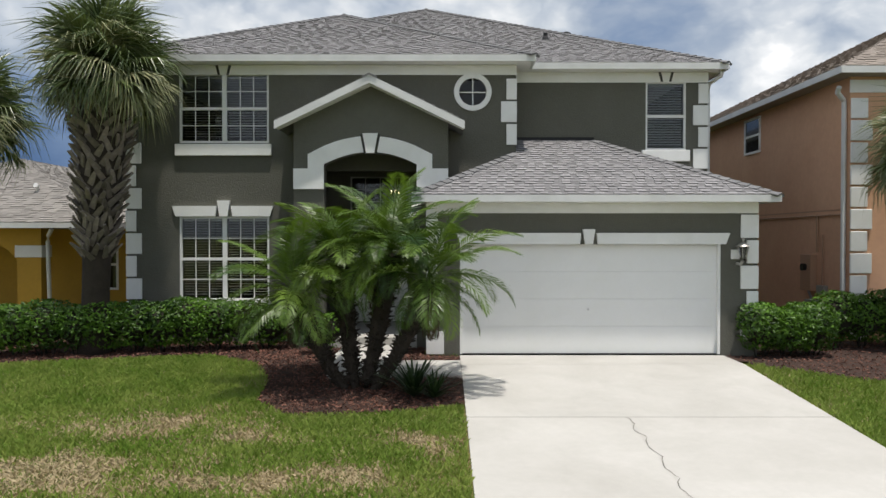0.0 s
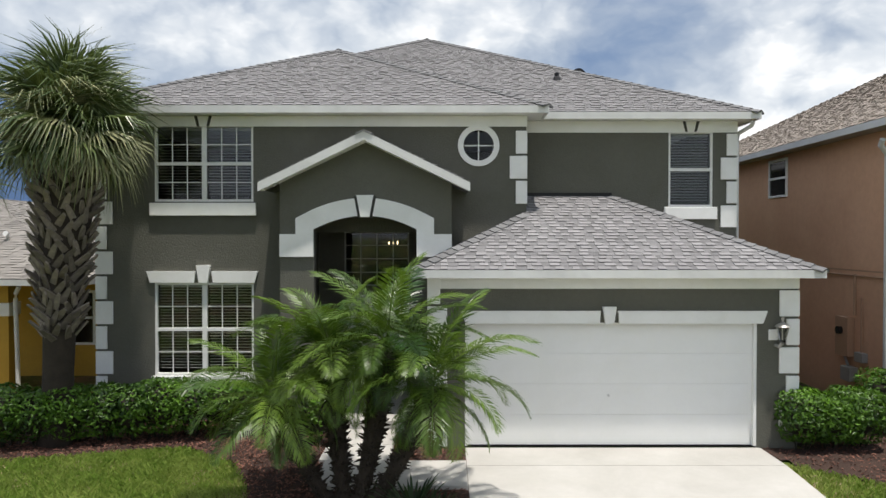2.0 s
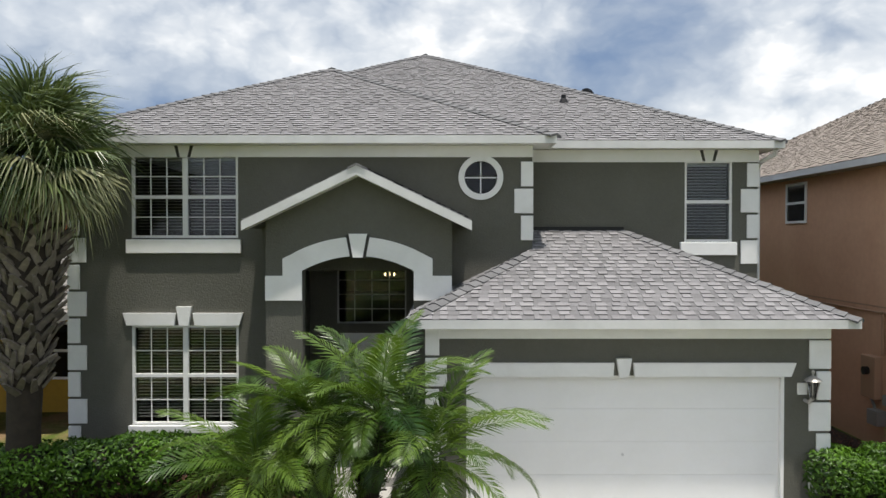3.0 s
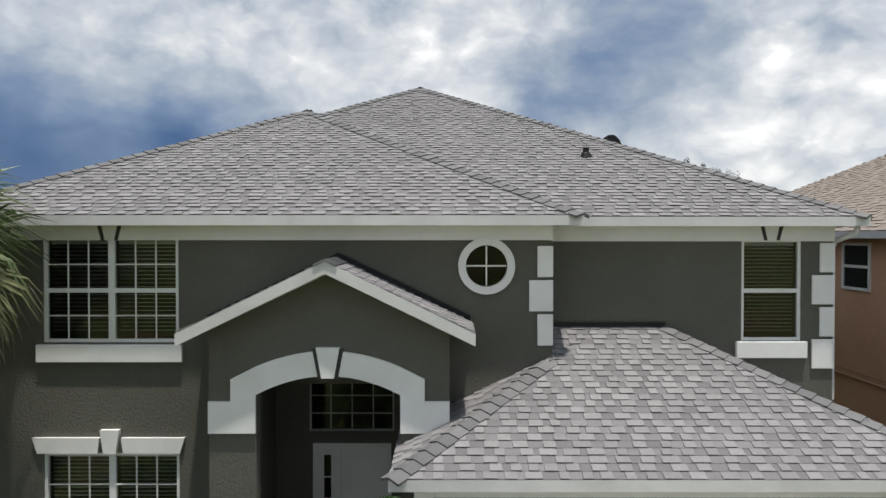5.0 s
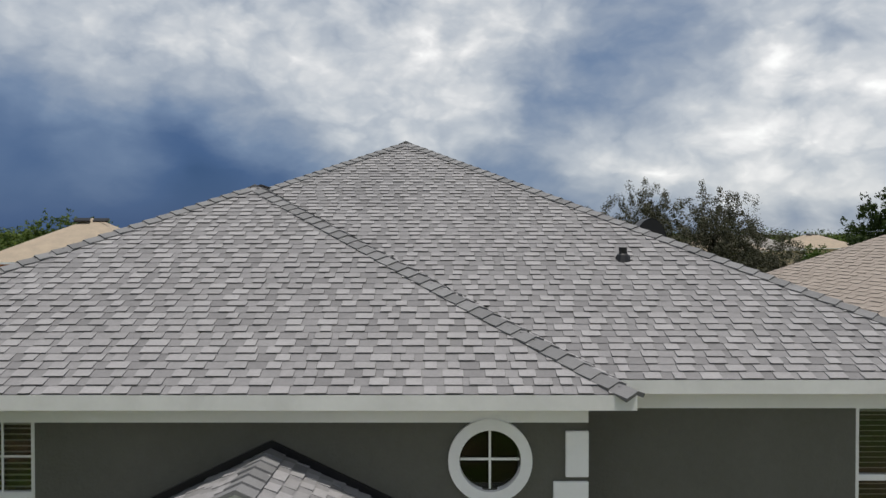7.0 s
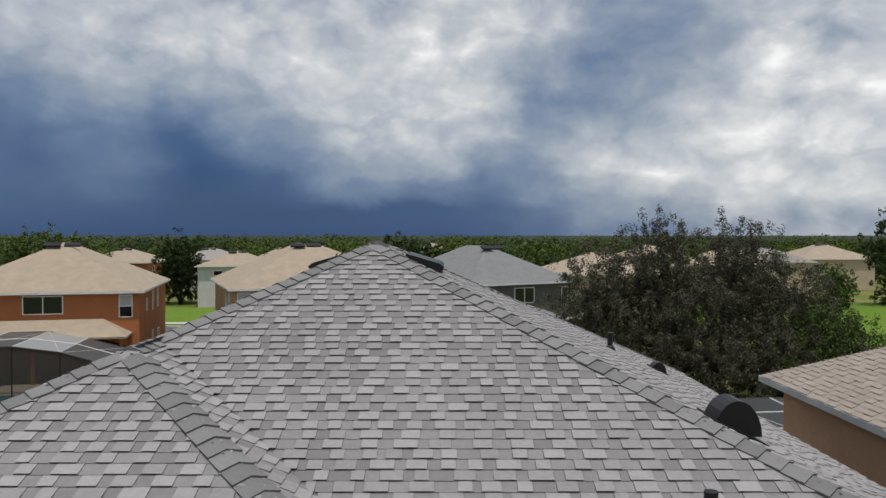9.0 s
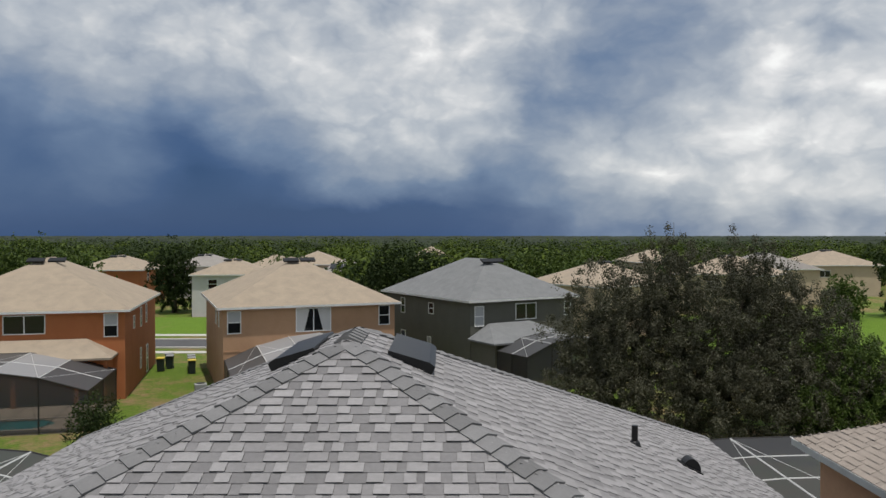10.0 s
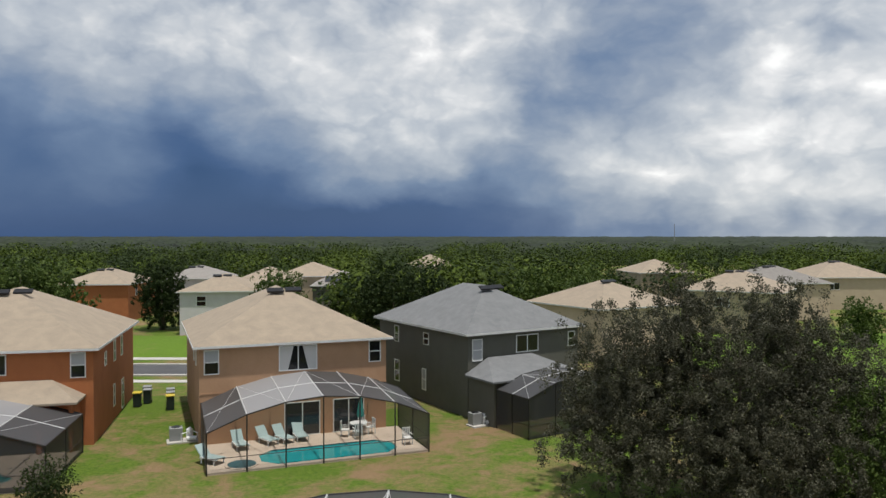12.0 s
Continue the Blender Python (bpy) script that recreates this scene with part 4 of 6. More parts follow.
# -- foliage --
def leaf_shell(rng, count, centre, radius, size, deep=0.55, power=2.0, flat=0.0, bare=0.0):
    """Small folded leaves through a rounded volume, most of them near its surface."""
    verts, faces = [], []
    c, r = Vector(centre), Vector(radius)
    for _ in range(count):
        d = Vector((rng.gauss(0, 1), rng.gauss(0, 1), rng.gauss(0, 1)))
        d.normalize()
        if d.z < -0.15 and rng.random() < bare:
            continue
        if power > 2:
            q = sum(abs(t) ** power for t in d) ** (1 / power)
            d /= q
        f = deep + (1 - deep) * rng.random() ** 0.5
        p = c + Vector((d.x * r.x, d.y * r.y, d.z * r.z)) * f
        lump = 1 + 0.12 * noise.noise(p * 2.3)
        p = c + (p - c) * lump
        u = Vector((rng.gauss(0, 1), rng.gauss(0, 1), rng.gauss(0, 1) * (1 - flat))).normalized()
        n = (d + Vector((rng.gauss(0, 0.6), rng.gauss(0, 0.6), rng.gauss(0, 0.6) + flat))).normalized()
        v = n.cross(u)
        if v.length < 1e-3:
            continue
        v.normalize()
        u = v.cross(n)
        s = rng.uniform(0.65, 1.25) * size
        k = len(verts)
        verts += [tuple(p - u * s), tuple(p + v * s * 0.42 - n * s * 0.12), tuple(p + u * s), tuple(p - v * s * 0.42 - n * s * 0.12)]
        faces.append((k, k + 1, k + 2, k + 3))
    return verts, faces


HEDGELEAF = leaf_material("glossy_hedge_leaf", (0.008, 0.028, 0.003), (0.125, 0.265, 0.016), (0.10, 0.24, 0.01), 0.45, 0.5, shine=0.3)
DARKCORE = material("twigs_with_painted_shade", (0.022, 0.02, 0.012), 0.95)
BARK = material("grey_brown_bark", (0.12, 0.095, 0.075), 0.95, 0, (0.07, 0.055, 0.042), 6.0, 0.8, 40)


def hedge(path, width, height, label, seed, density=4200, leaf=0.046):
    """A clipped hedge along a path of (x, y)."""
    rng = random.Random(seed)
    x, y = path[0]
    h = thing("hedge", x, y, gz(y), 0, label, "hedge")
    lumps = []
    core = bmesh.new()
    for (xa, ya), (xb, yb) in zip(path, path[1:]):
        length = math.hypot(xb - xa, yb - ya)
        n = max(1, round(length / 0.55))
        for i in range(n):
            f = (i + 0.5) / n
            cx, cy = xa + (xb - xa) * f - x, ya + (yb - ya) * f - y
            hh = height * rng.uniform(0.9, 1.06)
            c = (cx, cy, hh * 0.57)
            r = (0.42, width / 2, hh * 0.43)
            lumps.append(leaf_shell(rng, int(density * 0.55 * width), c, r, leaf, 0.72, 4.0, 0.3, 0.65))
            # added dark ball inside each lump stands in for the hedge's inner shade
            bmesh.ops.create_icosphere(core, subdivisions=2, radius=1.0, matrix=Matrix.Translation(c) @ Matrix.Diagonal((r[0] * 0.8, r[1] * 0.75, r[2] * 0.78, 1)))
            for _ in range(5):
                a, b = rng.uniform(-0.25, 0.25), rng.uniform(-0.25, 0.25) * width
                tube(core, [(cx + a * 0.4, cy + b * 0.4, 0), (cx + a, cy + b, hh * 0.4)], [0.016, 0.008], 5)
    tagged(joined("leaves", lumps, HEDGELEAF, h), kind="stuff")
    tagged(part("shade_core_and_twigs", core, DARKCORE, h), kind="stuff")
    return h


hedge([(-10.5, -0.1), (-8.0, -0.05), (-6.0, 0.45), (-4.6, 0.75)], 0.95, 1.08, "clipped green hedge under the ground-floor window", 21)
hedge([(-4.6, 0.8), (-3.5, 0.85)], 0.75, 0.95, "loose green hedge shrubs beside the porch", 22)
hedge([(5.35, -0.02), (6.85, 0.1)], 1.05, 0.98, "rounded green box shrub beside the garage", 23, 6000)
hedge([(7.35, 1.0), (10.5, 1.1)], 0.9, 1.15, "dark green clipped hedge before the peach house", 24)
hedge([(-2.75, 0.15), (-2.45, 0.2)], 0.45, 0.85, "small bright green shrub by the porch step", 25)


# -- pygmy date palms --
FROND = leaf_material("date_palm_leaflet", (0.014, 0.045, 0.005), (0.17, 0.26, 0.035), (0.18, 0.30, 0.02), 0.38, 0.6, "object", 0.4)
DEADFROND = leaf_material("dead_palm_frond", (0.045, 0.030, 0.018), (0.12, 0.085, 0.05), (0.1, 0.07, 0.03), 0.8)
FIBRE = material("fibrous_palm_bark", (0.05, 0.038, 0.028), 0.95, 0, (0.03, 0.024, 0.018), 8.0, 0.9, 60)


def feather_frond(seed, length, droop, pairs=42):
    rng = random.Random(seed)
    verts, faces = [], []
    rib = []
    steps = 16
    p, a = Vector((0, 0, 0)), 0.0
    for i in range(steps + 1):
        rib.append(p.copy())
        f = i / steps
        p = p + Vector((math.cos(a), 0, math.sin(a))) * (length / steps)
        a -= droop / steps * (0.35 + 1.3 * f)

    def at(f):
        q = f * steps
        i = min(int(q), steps - 1)
        return rib[i].lerp(rib[i + 1], q - i), (rib[i + 1] - rib[i]).normalized()

    for i in range(steps):
        w0, w1 = 0.011 * (1 - i / steps) + 0.002, 0.011 * (1 - (i + 1) / steps) + 0.002
        k = len(verts)
        for q, w in ((rib[i], w0), (rib[i + 1], w1)):
            verts += [(q.x, q.y - w, q.z), (q.x, q.y, q.z + w), (q.x, q.y + w, q.z)]
        faces += [(k, k + 1, k + 4, k + 3), (k + 1, k + 2, k + 5, k + 4)]
    for i in range(pairs):
        f = 0.14 + 0.85 * i / (pairs - 1)
        q, d = at(f)
        long = length * 0.25 * (math.sin(math.pi * min(1, 0.18 + f * 0.86)) ** 0.6) * rng.uniform(0.9, 1.1)
        for s in (-1, 1):
            up = Vector((-d.z, 0, d.x))
            out = (Vector((0, s, 0)) * 0.92 + d * (0.45 + 0.5 * f) + up * rng.uniform(0.1, 0.38)).normalized()
            w = d * 0.0155
            tip = q + out * long + Vector((0, 0, -0.28 * long * rng.uniform(0.6, 1.4)))
            mid = q + out * long * 0.5
            k = len(verts)
            verts += [tuple(q - w * 0.5), tuple(mid - w), tuple(tip), tuple(mid + w)]
            faces.append((k, k + 1, k + 2, k + 3))
    return verts, faces


date_fronds = []
for i in range(6):
    v, f = feather_frond(60 + i, 1.45, (0.9, 1.3, 1.7, 2.0, 1.1, 1.5)[i])
    mesh = bpy.data.meshes.new("frond")
    mesh.from_pydata(v, [], f)
    mesh.materials.append(FROND)
    date_fronds.append(mesh)


def date_palm():
    base = Vector((-1.62, -2.55, gz(-2.55)))
    palm = thing("palm_tree", *base, 0, "clump of pygmy date palms with four leaning shaggy trunks", "palm")
    rng = random.Random(8)
    stems = [((-0.12, 0.05), (-0.98, 0.05, 1.5), 0.10, 26), ((-0.02, 0.05), (-0.3, 0.4, 1.95), 0.115, 28), ((0.08, 0.0), (0.48, 0.25, 2.15), 0.12, 30),
             ((0.16, -0.05), (1.12, -0.1, 1.72), 0.105, 28)]
    for (bx, by), (tx, ty, tz), r, count in stems:
        pts = []
        for i in range(9):
            f = i / 8
            pts.append((bx + (tx - bx) * f ** 0.85, by + (ty - by) * f, tz * f ** 1.1 - 0.05))
        radii = [r * (0.5 + 1.0 * (i / 8) ** 0.8) for i in range(9)]
        trunk = part("trunk", tubed(pts, radii, 10), FIBRE, palm, smooth=True)
        bm = bmesh.new()
        for i in range(420):
            f = rng.uniform(0.12, 1.0)
            q = f * 8
            j = min(int(q), 7)
            p = Vector(pts[j]).lerp(Vector(pts[j + 1]), q - j)
            a = rng.uniform(0, 6.28)
            rr = radii[j]
            d = Vector((math.cos(a), math.sin(a), 0))
            tube(bm, [p + d * rr * 0.8, p + d * (rr + rng.uniform(0.03, 0.10)) + Vector((0, 0, rng.uniform(-0.04, 0.09)))], [0.022, 0.005], 4)
        tagged(part("stubs", bm, FIBRE, trunk), kind="stuff")
        for i in range(count):
            f = i / count
            elev = 74 - 104 * f ** 0.8 + rng.uniform(-9, 9)
            size = rng.uniform(0.9, 1.1) * (0.8 + 0.3 * math.sin(math.pi * min(1.0, f + 0.25)))
            leaf = new("frond", date_fronds[min(5, int(f * 4) + rng.randrange(2))])
            leaf.parent = palm
            leaf.matrix_basis = Matrix.Translation((tx, ty, tz - 0.02 + 0.1 * (1 - f))) @ pose(0, 0, 0, 0, 0, i * 137.5 + rng.uniform(-20, 20)) @ \
                pose(0, 0, 0, rng.uniform(-20, 20), -elev, 0) @ Matrix.Diagonal((size, size, size, 1))
    return palm


palm_clump = date_palm()


def dead_fronds():
    """Brown fronds hanging under the crowns of the date palms."""
    rng = random.Random(17)
    for tx, ty, tz in ((-1.32, -2.3, 1.75), (-0.5, -2.65, 1.35), (-2.6, -2.5, 1.2)):
        for i in range(4):
            v, f = feather_frond(170 + i, 0.75, 0.5, 22)
            ob = mesh_of("dead_frond", v, f, DEADFROND, palm_clump)
            ob.matrix_basis = palm_clump.matrix_basis.inverted() @ Matrix.Translation((tx, ty, tz)) @ pose(0, 0, 0, 0, 0, rng.uniform(0, 360)) @ pose(0, 0, 0, 0, rng.uniform(66, 84), 0)


dead_fronds()

# -- cabbage palms --
FAN = leaf_material("cabbage_palm_leaf", (0.030, 0.060, 0.014), (0.15, 0.19, 0.07), (0.16, 0.20, 0.04), 0.34, 0.7, "island", 0.55)
OLDFAN = leaf_material("fading_palm_leaf", (0.055, 0.080, 0.022), (0.36, 0.36, 0.20), (0.22, 0.23, 0.07), 0.45, 0.8, "island", 0.4)
BOOT = material("grey_palm_boot", (0.24, 0.205, 0.165), 0.95, 0, (0.13, 0.11, 0.09), 9.0, 0.7, 60, "object", 0.7)


def fan_frond(seed, mat):
    rng = random.Random(seed)
    verts, faces = [], []
    stalk = 0.62

    def ribbon(points, widths):
        k = len(verts)
        for p, w in zip(points, widths):
            verts.append(tuple(Vector(p) - w))
            verts.append(tuple(Vector(p) + w))
        for i in range(len(points) - 1):
            faces.append((k + 2 * i, k + 2 * i + 1, k + 2 * i + 3, k + 2 * i + 2))

    ribbon([(0, 0, 0), (stalk * 0.5, 0, 0.02), (stalk, 0, -0.02)], [Vector((0, 0.02, 0)), Vector((0, 0.014, 0)), Vector((0, 0.012, 0))])
    n = 52
    for i in range(n):
        a = (i / (n - 1) - 0.5) * 4.4
        long = rng.uniform(0.68, 0.85) * (1 - 0.08 * abs(a))
        keel = 0.30 * abs(a) * 0.25
        d = Vector((math.cos(a), math.sin(a), -keel)).normalized()
        side = Vector((-math.sin(a), math.cos(a), 0))
        o = Vector((stalk - 0.02 - 0.06 * abs(a), 0, -0.02))
        droop = rng.uniform(0.3, 1.6)
        pts = [o, o + d * long * 0.4, o + d * long * 0.72 + Vector((0, 0, -0.10 * droop)), o + d * long * 0.93 + Vector((0, 0, -0.42 * droop))]
        twist = Vector((0, 0, 0.012 * (1 if i % 2 else -1)))
        ribbon(pts, [side * 0.004, side * 0.0125 + twist, side * 0.008 + twist * 0.5, side * 0.001])
    mesh = bpy.data.meshes.new("frond")
    mesh.from_pydata(verts, [], faces)
    mesh.materials.append(mat)
    return mesh


fans = [fan_frond(80 + i, FAN) for i in range(3)] + [fan_frond(90 + i, OLDFAN) for i in range(2)]


def boot_mesh():
    bm = bmesh.new()
    outline = [(-0.055, 0.0), (0.055, 0.0), (0.05, 0.18), (0.03, 0.30), (-0.02, 0.33), (-0.045, 0.2)]
    prism(bm, outline, -0.02, 0.012)
    bmesh.ops.triangulate(bm, faces=[f for f in bm.faces if len(f.verts) > 4])
    mesh = bpy.data.meshes.new("boot")
    bm.to_mesh(mesh)
    bm.free()
    mesh.materials.append(BOOT)
    return mesh


BOOTS = boot_mesh()


def cabbage_palm(x, y, height, seed, label, size=1.0, boots=150, fronds=46, lean=0.0, girth=1.0):
    rng = random.Random(seed)
    palm = thing("palm_tree", x, y, gz(y), 0, label, "palm")
    pts = [(lean * (i / 8) ** 1.5, 0, -0.05 + height * i / 8) for i in range(9)]
    radii = [0.25, 0.20, 0.19, 0.20, 0.24, 0.29, 0.33, 0.36, 0.28]
    part("trunk", tubed(pts, [r * girth for r in radii], 16), FIBRE, palm, smooth=True)
    for i in range(boots):
        f = 0.36 + 0.62 * i / boots
        j = min(int(f * 8), 7)
        r = (radii[j] + (radii[j + 1] - radii[j]) * (f * 8 - j)) * girth
        a = i * 137.5
        b = new("boot", BOOTS)
        b.parent = palm
        b.matrix_basis = Matrix.Translation((lean * f ** 1.5, 0, height * f)) @ pose(0, 0, 0, 0, 0, a) @ \
            pose(0, -r * 0.93, 0, 0, rng.choice((-1, 1)) * rng.uniform(18, 40), 0) @ pose(0, 0, -0.08, 30 + rng.uniform(-8, 18), 0, 0)
    for i in range(fronds):
        f = i / fronds
        elev = 84 - 116 * f ** 0.9 + rng.uniform(-10, 10)
        kind = rng.randrange(3) if f < 0.35 or rng.random() < 0.5 else 3 + rng.randrange(2)
        s = size * rng.uniform(0.9, 1.15)
        leaf = new("frond", fans[kind])
        leaf.parent = palm
        leaf.matrix_basis = Matrix.Translation((lean, 0, height + 0.25 * (1 - f))) @ pose(0, 0, 0, 0, 0, i * 137.5 + rng.uniform(-15, 15)) @ \
            pose(0, 0, 0, rng.uniform(-40, 40), -elev, 0) @ Matrix.Diagonal((s, s, s, 1))
    return palm


cabbage_palm(-6.95, 0.21, 5.3, 31, "tall cabbage palm with booted grey trunk before the hedge", 1.1, 260, 62, 0.25, girth=1.28)
cabbage_palm(-9.8, 0.95, 4.55, 32, "cabbage palm with drooping fan leaves beside the yellow house", 1.1, 90, 40, girth=1.1)
cabbage_palm(9.05, 0.35, 3.8, 33, "cabbage palm with hanging fan leaves before the peach house", 1.0, 90, 40)


STRAP = leaf_material("dark_strap_leaf", (0.010, 0.026, 0.008), (0.055, 0.090, 0.032), (0.04, 0.08, 0.02), 0.4)


def strap_plant(x, y, seed, label, count=34, long=0.55):
    rng = random.Random(seed)
    plant = thing("strap_leaf_plant", x, y, gz(y) + 0.02, 0, label, "plant")
    verts, faces = [], []
    for i in range(count):
        a, e = rng.uniform(0, 6.28), rng.uniform(0.5, 1.35)
        n = rng.uniform(0.6, 1.1) * long
        d = Vector((math.cos(a), math.sin(a), 0))
        side = Vector((-d.y, d.x, 0))
        k = len(verts)
        for f, w in ((0, 0.016), (0.45, 0.022), (0.8, 0.014), (1, 0.001)):
            p = d * (n * math.cos(e) * f) + Vector((0, 0, n * math.sin(e) * (f - 0.38 * f * f)))
            verts += [tuple(p - side * w), tuple(p + side * w)]
        faces += [(k + 2 * j, k + 2 * j + 1, k + 2 * j + 3, k + 2 * j + 2) for j in range(3)]
    tagged(mesh_of("leaves", verts, faces, STRAP, plant), kind="stuff")


strap_plant(-0.75, -2.9, 41, "dark green strap-leaved plant on the mulch", 80, 0.95)
strap_plant(-0.45, -3.0, 42, "dark green strap-leaved plant beside the driveway", 44, 0.7)
strap_plant(-1.35, -2.3, 43, "small strap-leaved plant at the palm's foot", 24, 0.5)
# ---- neighbouring houses ----
ORANGE = material("orange_stucco", (0.40, 0.145, 0.055), 0.9, 0, (0.34, 0.12, 0.045), 0.8, 0.3, 40)
PEACH = material("peach_stucco", (0.44, 0.27, 0.16), 0.9, 0, (0.38, 0.225, 0.13), 0.8, 0.3, 40)
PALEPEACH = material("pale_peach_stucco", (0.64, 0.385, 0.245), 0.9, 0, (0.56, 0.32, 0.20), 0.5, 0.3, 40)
YELLOW = material("mustard_stucco", (0.50, 0.30, 0.045), 0.9, 0, (0.42, 0.25, 0.04), 0.8, 0.3, 40)
PALE = material("pale_lilac_stucco", (0.60, 0.57, 0.57), 0.9, 0, (0.52, 0.49, 0.49), 0.6, 0.2, 40)
SAND = material("sand_stucco", (0.50, 0.41, 0.29), 0.9, 0, (0.44, 0.35, 0.25), 0.6, 0.2, 40)
TANROOF = material("tan_shingles", (0.33, 0.27, 0.20), 0.95, 0, (0.26, 0.215, 0.165), 1.4, 0.5, 60, coarse=0.5)
BROWNROOF = material("brown_shingles", (0.29, 0.25, 0.215), 0.95, 0, (0.25, 0.215, 0.185), 1.4, 0.5, 60, "island", 0.14)
GREYTAN = material("greyed_tan_shingles", (0.24, 0.225, 0.205), 0.95, 0, (0.20, 0.185, 0.17), 1.4, 0.5, 60, "island", 0.35)
GREYROOF = material("bluish_grey_shingles", (0.185, 0.19, 0.192), 0.95, 0, (0.14, 0.145, 0.148), 1.6, 0.5, 60, coarse=0.5)
DARKGLASS = material("dark_window_glass", (0.012, 0.013, 0.015), 0.08, 0, coarse=0.02, specular=0.6)
CURTAIN = material("pale_curtain", (0.55, 0.54, 0.52), 0.9)
SHADE = material("grey_roller_shade", (0.40, 0.41, 0.42), 0.8)


def side_pose(side, wide, deep):
    """Turns a wall drawn along +x, facing -y, onto a side of a house."""
    return {"near": pose(0, 0, 0), "right": pose(wide, 0, 0, 0, 0, 90), "left": pose(0, deep, 0, 0, 0, -90), "back": pose(wide, deep, 0, 0, 0, 180)}[side]


def far_window(h, place, u0, u1, z0, z1, kind="sash"):
    win = thing("window")
    win.parent = h
    win.matrix_basis = place
    f = 0.06
    part("frame", pierced(u0, u1, z0, z1, [(u0 + f, u1 - f, z0 + f, z1 - f)], -0.04, 0.0), WHITE, win)
    part("pane", boxed(u0 + f, u1 - f, -0.014, -0.004, z0 + f, z1 - f), DARKGLASS, win)
    if kind in ("sash", "shade", "half"):
        z = (z0 + z1) / 2
        part("meeting_rail", boxed(u0 + f, u1 - f, -0.036, -0.016, z - 0.03, z + 0.03), WHITE, win)
    if kind in ("slider", "curtain"):
        u = (u0 + u1) / 2
        part("mullion", boxed(u - 0.03, u + 0.03, -0.036, -0.016, z0 + f, z1 - f), WHITE, win)
    if kind in ("shade", "half"):
        part("shade", boxed(u0 + f, u1 - f, -0.02, -0.0145, z0 + f if kind == "shade" else (z0 + z1) / 2, z1 - f), SHADE, win)
    if kind == "curtain":
        w = (u1 - u0) * 0.5
        for s, e in ((u0 + f, 1), (u1 - f, -1)):
            bm = bmesh.new()
            o = [(s, z0 + f), (s + e * w * 0.42, z0 + f), (s + e * w * 0.72, z1 - f), (s, z1 - f)]
            prism(bm, o if e > 0 else o[::-1], -0.024, -0.0145)
            part("curtain", bm, CURTAIN, win)


def hip(h, a, b, c, d, z, slope, roofing, under=0.15, fascia=True, rows=0.0):
    if abs((b - a) - (d - c)) < 0.05:
        d += 0.1
    half = min(b - a, d - c) / 2
    if b - a >= d - c:
        r0, r1 = (a + half, (c + d) / 2), (b - half, (c + d) / 2)
    else:
        r0, r1 = ((a + b) / 2, c + half), ((a + b) / 2, d - half)
    t = z + half * slope
    A, B, C, D = (a, c, z), (b, c, z), (b, d, z), (a, d, z)
    R0, R1 = (*r0, t), (*r1, t)
    if b - a > d - c:
        tops = [(A, B, R1, R0), (B, C, R1), (C, D, R0, R1), (D, A, R0)]
    else:
        tops = [(A, B, R0), (B, C, R1, R0), (C, D, R1), (D, A, R0, R1)]
    roof = part("roof", roof_solid(tops, [A, B, C, D], z - under), roofing, h)
    if rows:
        lumps = [shingle_rows(f, 70 + i, rows, 2.0)[:2] for i, f in enumerate(tops)]
        tagged(joined("shingles", lumps, roofing, roof), kind="stuff")
    if fascia:
        for bm in bands([(a - 0.03, c - 0.03), (b + 0.03, c - 0.03), (b + 0.03, d + 0.03), (a - 0.03, d + 0.03)], 0.06, z - under, z - 0.01):
            part("fascia", bm, GUTTER, h)
    return roof, (R0, R1, slope)


def plain_house(x, y, turn, wide, deep, wall, roofing, eave=5.5, slope=0.40, label="", over=0.35, windows=(), vents=True, rows=0.0):
    """Hip-roofed house whose near left corner stands at (x, y); turn leads its near side."""
    h = thing("house", x, y, -0.06, turn, label, "house")
    for bm in (boxed(0, wide, 0, 0.2, 0, eave - 0.1), boxed(0, wide, deep - 0.2, deep, 0, eave - 0.1),
               boxed(0, 0.2, 0.2, deep - 0.2, 0, eave - 0.1), boxed(wide - 0.2, wide, 0.2, deep - 0.2, 0, eave - 0.1)):
        part("wall", bm, wall, h)
    roof, (r0, r1, s) = hip(h, -over, wide + over, -over, deep + over, eave, slope, roofing, rows=rows)
    if vents:
        for k, dx in enumerate((-0.5, 0.75)):
            v = part("roof_vent", boxed(-0.55, 0.55, -0.25, 0.25, 0.0, 0.13, bevel=0.02), BLACK, roof, "low dark roof vent")
            v.matrix_basis = pose(r0[0] + dx, r0[1] - 0.75 + 0.35 * k, r0[2] - 0.22, math.degrees(math.atan(s)))
    for side, *w in windows:
        far_window(h, side_pose(side, wide, deep), *w)
    return h


TALL = [("near", 0.25, 1.12, 4.2, 5.65, "half"), ("near", 4.58, 6.92, 4.14, 5.7, "curtain"), ("near", 10.2, 11.0, 4.35, 5.72, "sash"),
        ("left", 8.5, 9.2, 4.4, 5.4, "sash"), ("left", 10.6, 11.2, 4.4, 5.4, "sash"),
        ("near", 4.9, 7.1, 0.1, 2.2, "slider"), ("near", 7.9, 9.9, 0.1, 2.2, "slider")]
peach_back = plain_house(-13.64, 47.02, 22, 11.35, 13.5, PEACH, TANROOF, 5.92, 0.49, "two-storey peach stucco house with tan shingle roof behind a pool cage", windows=TALL)
part("band", boxed(-0.02, 11.37, -0.03, 0.0, 3.05, 3.13), PEACH, peach_back)
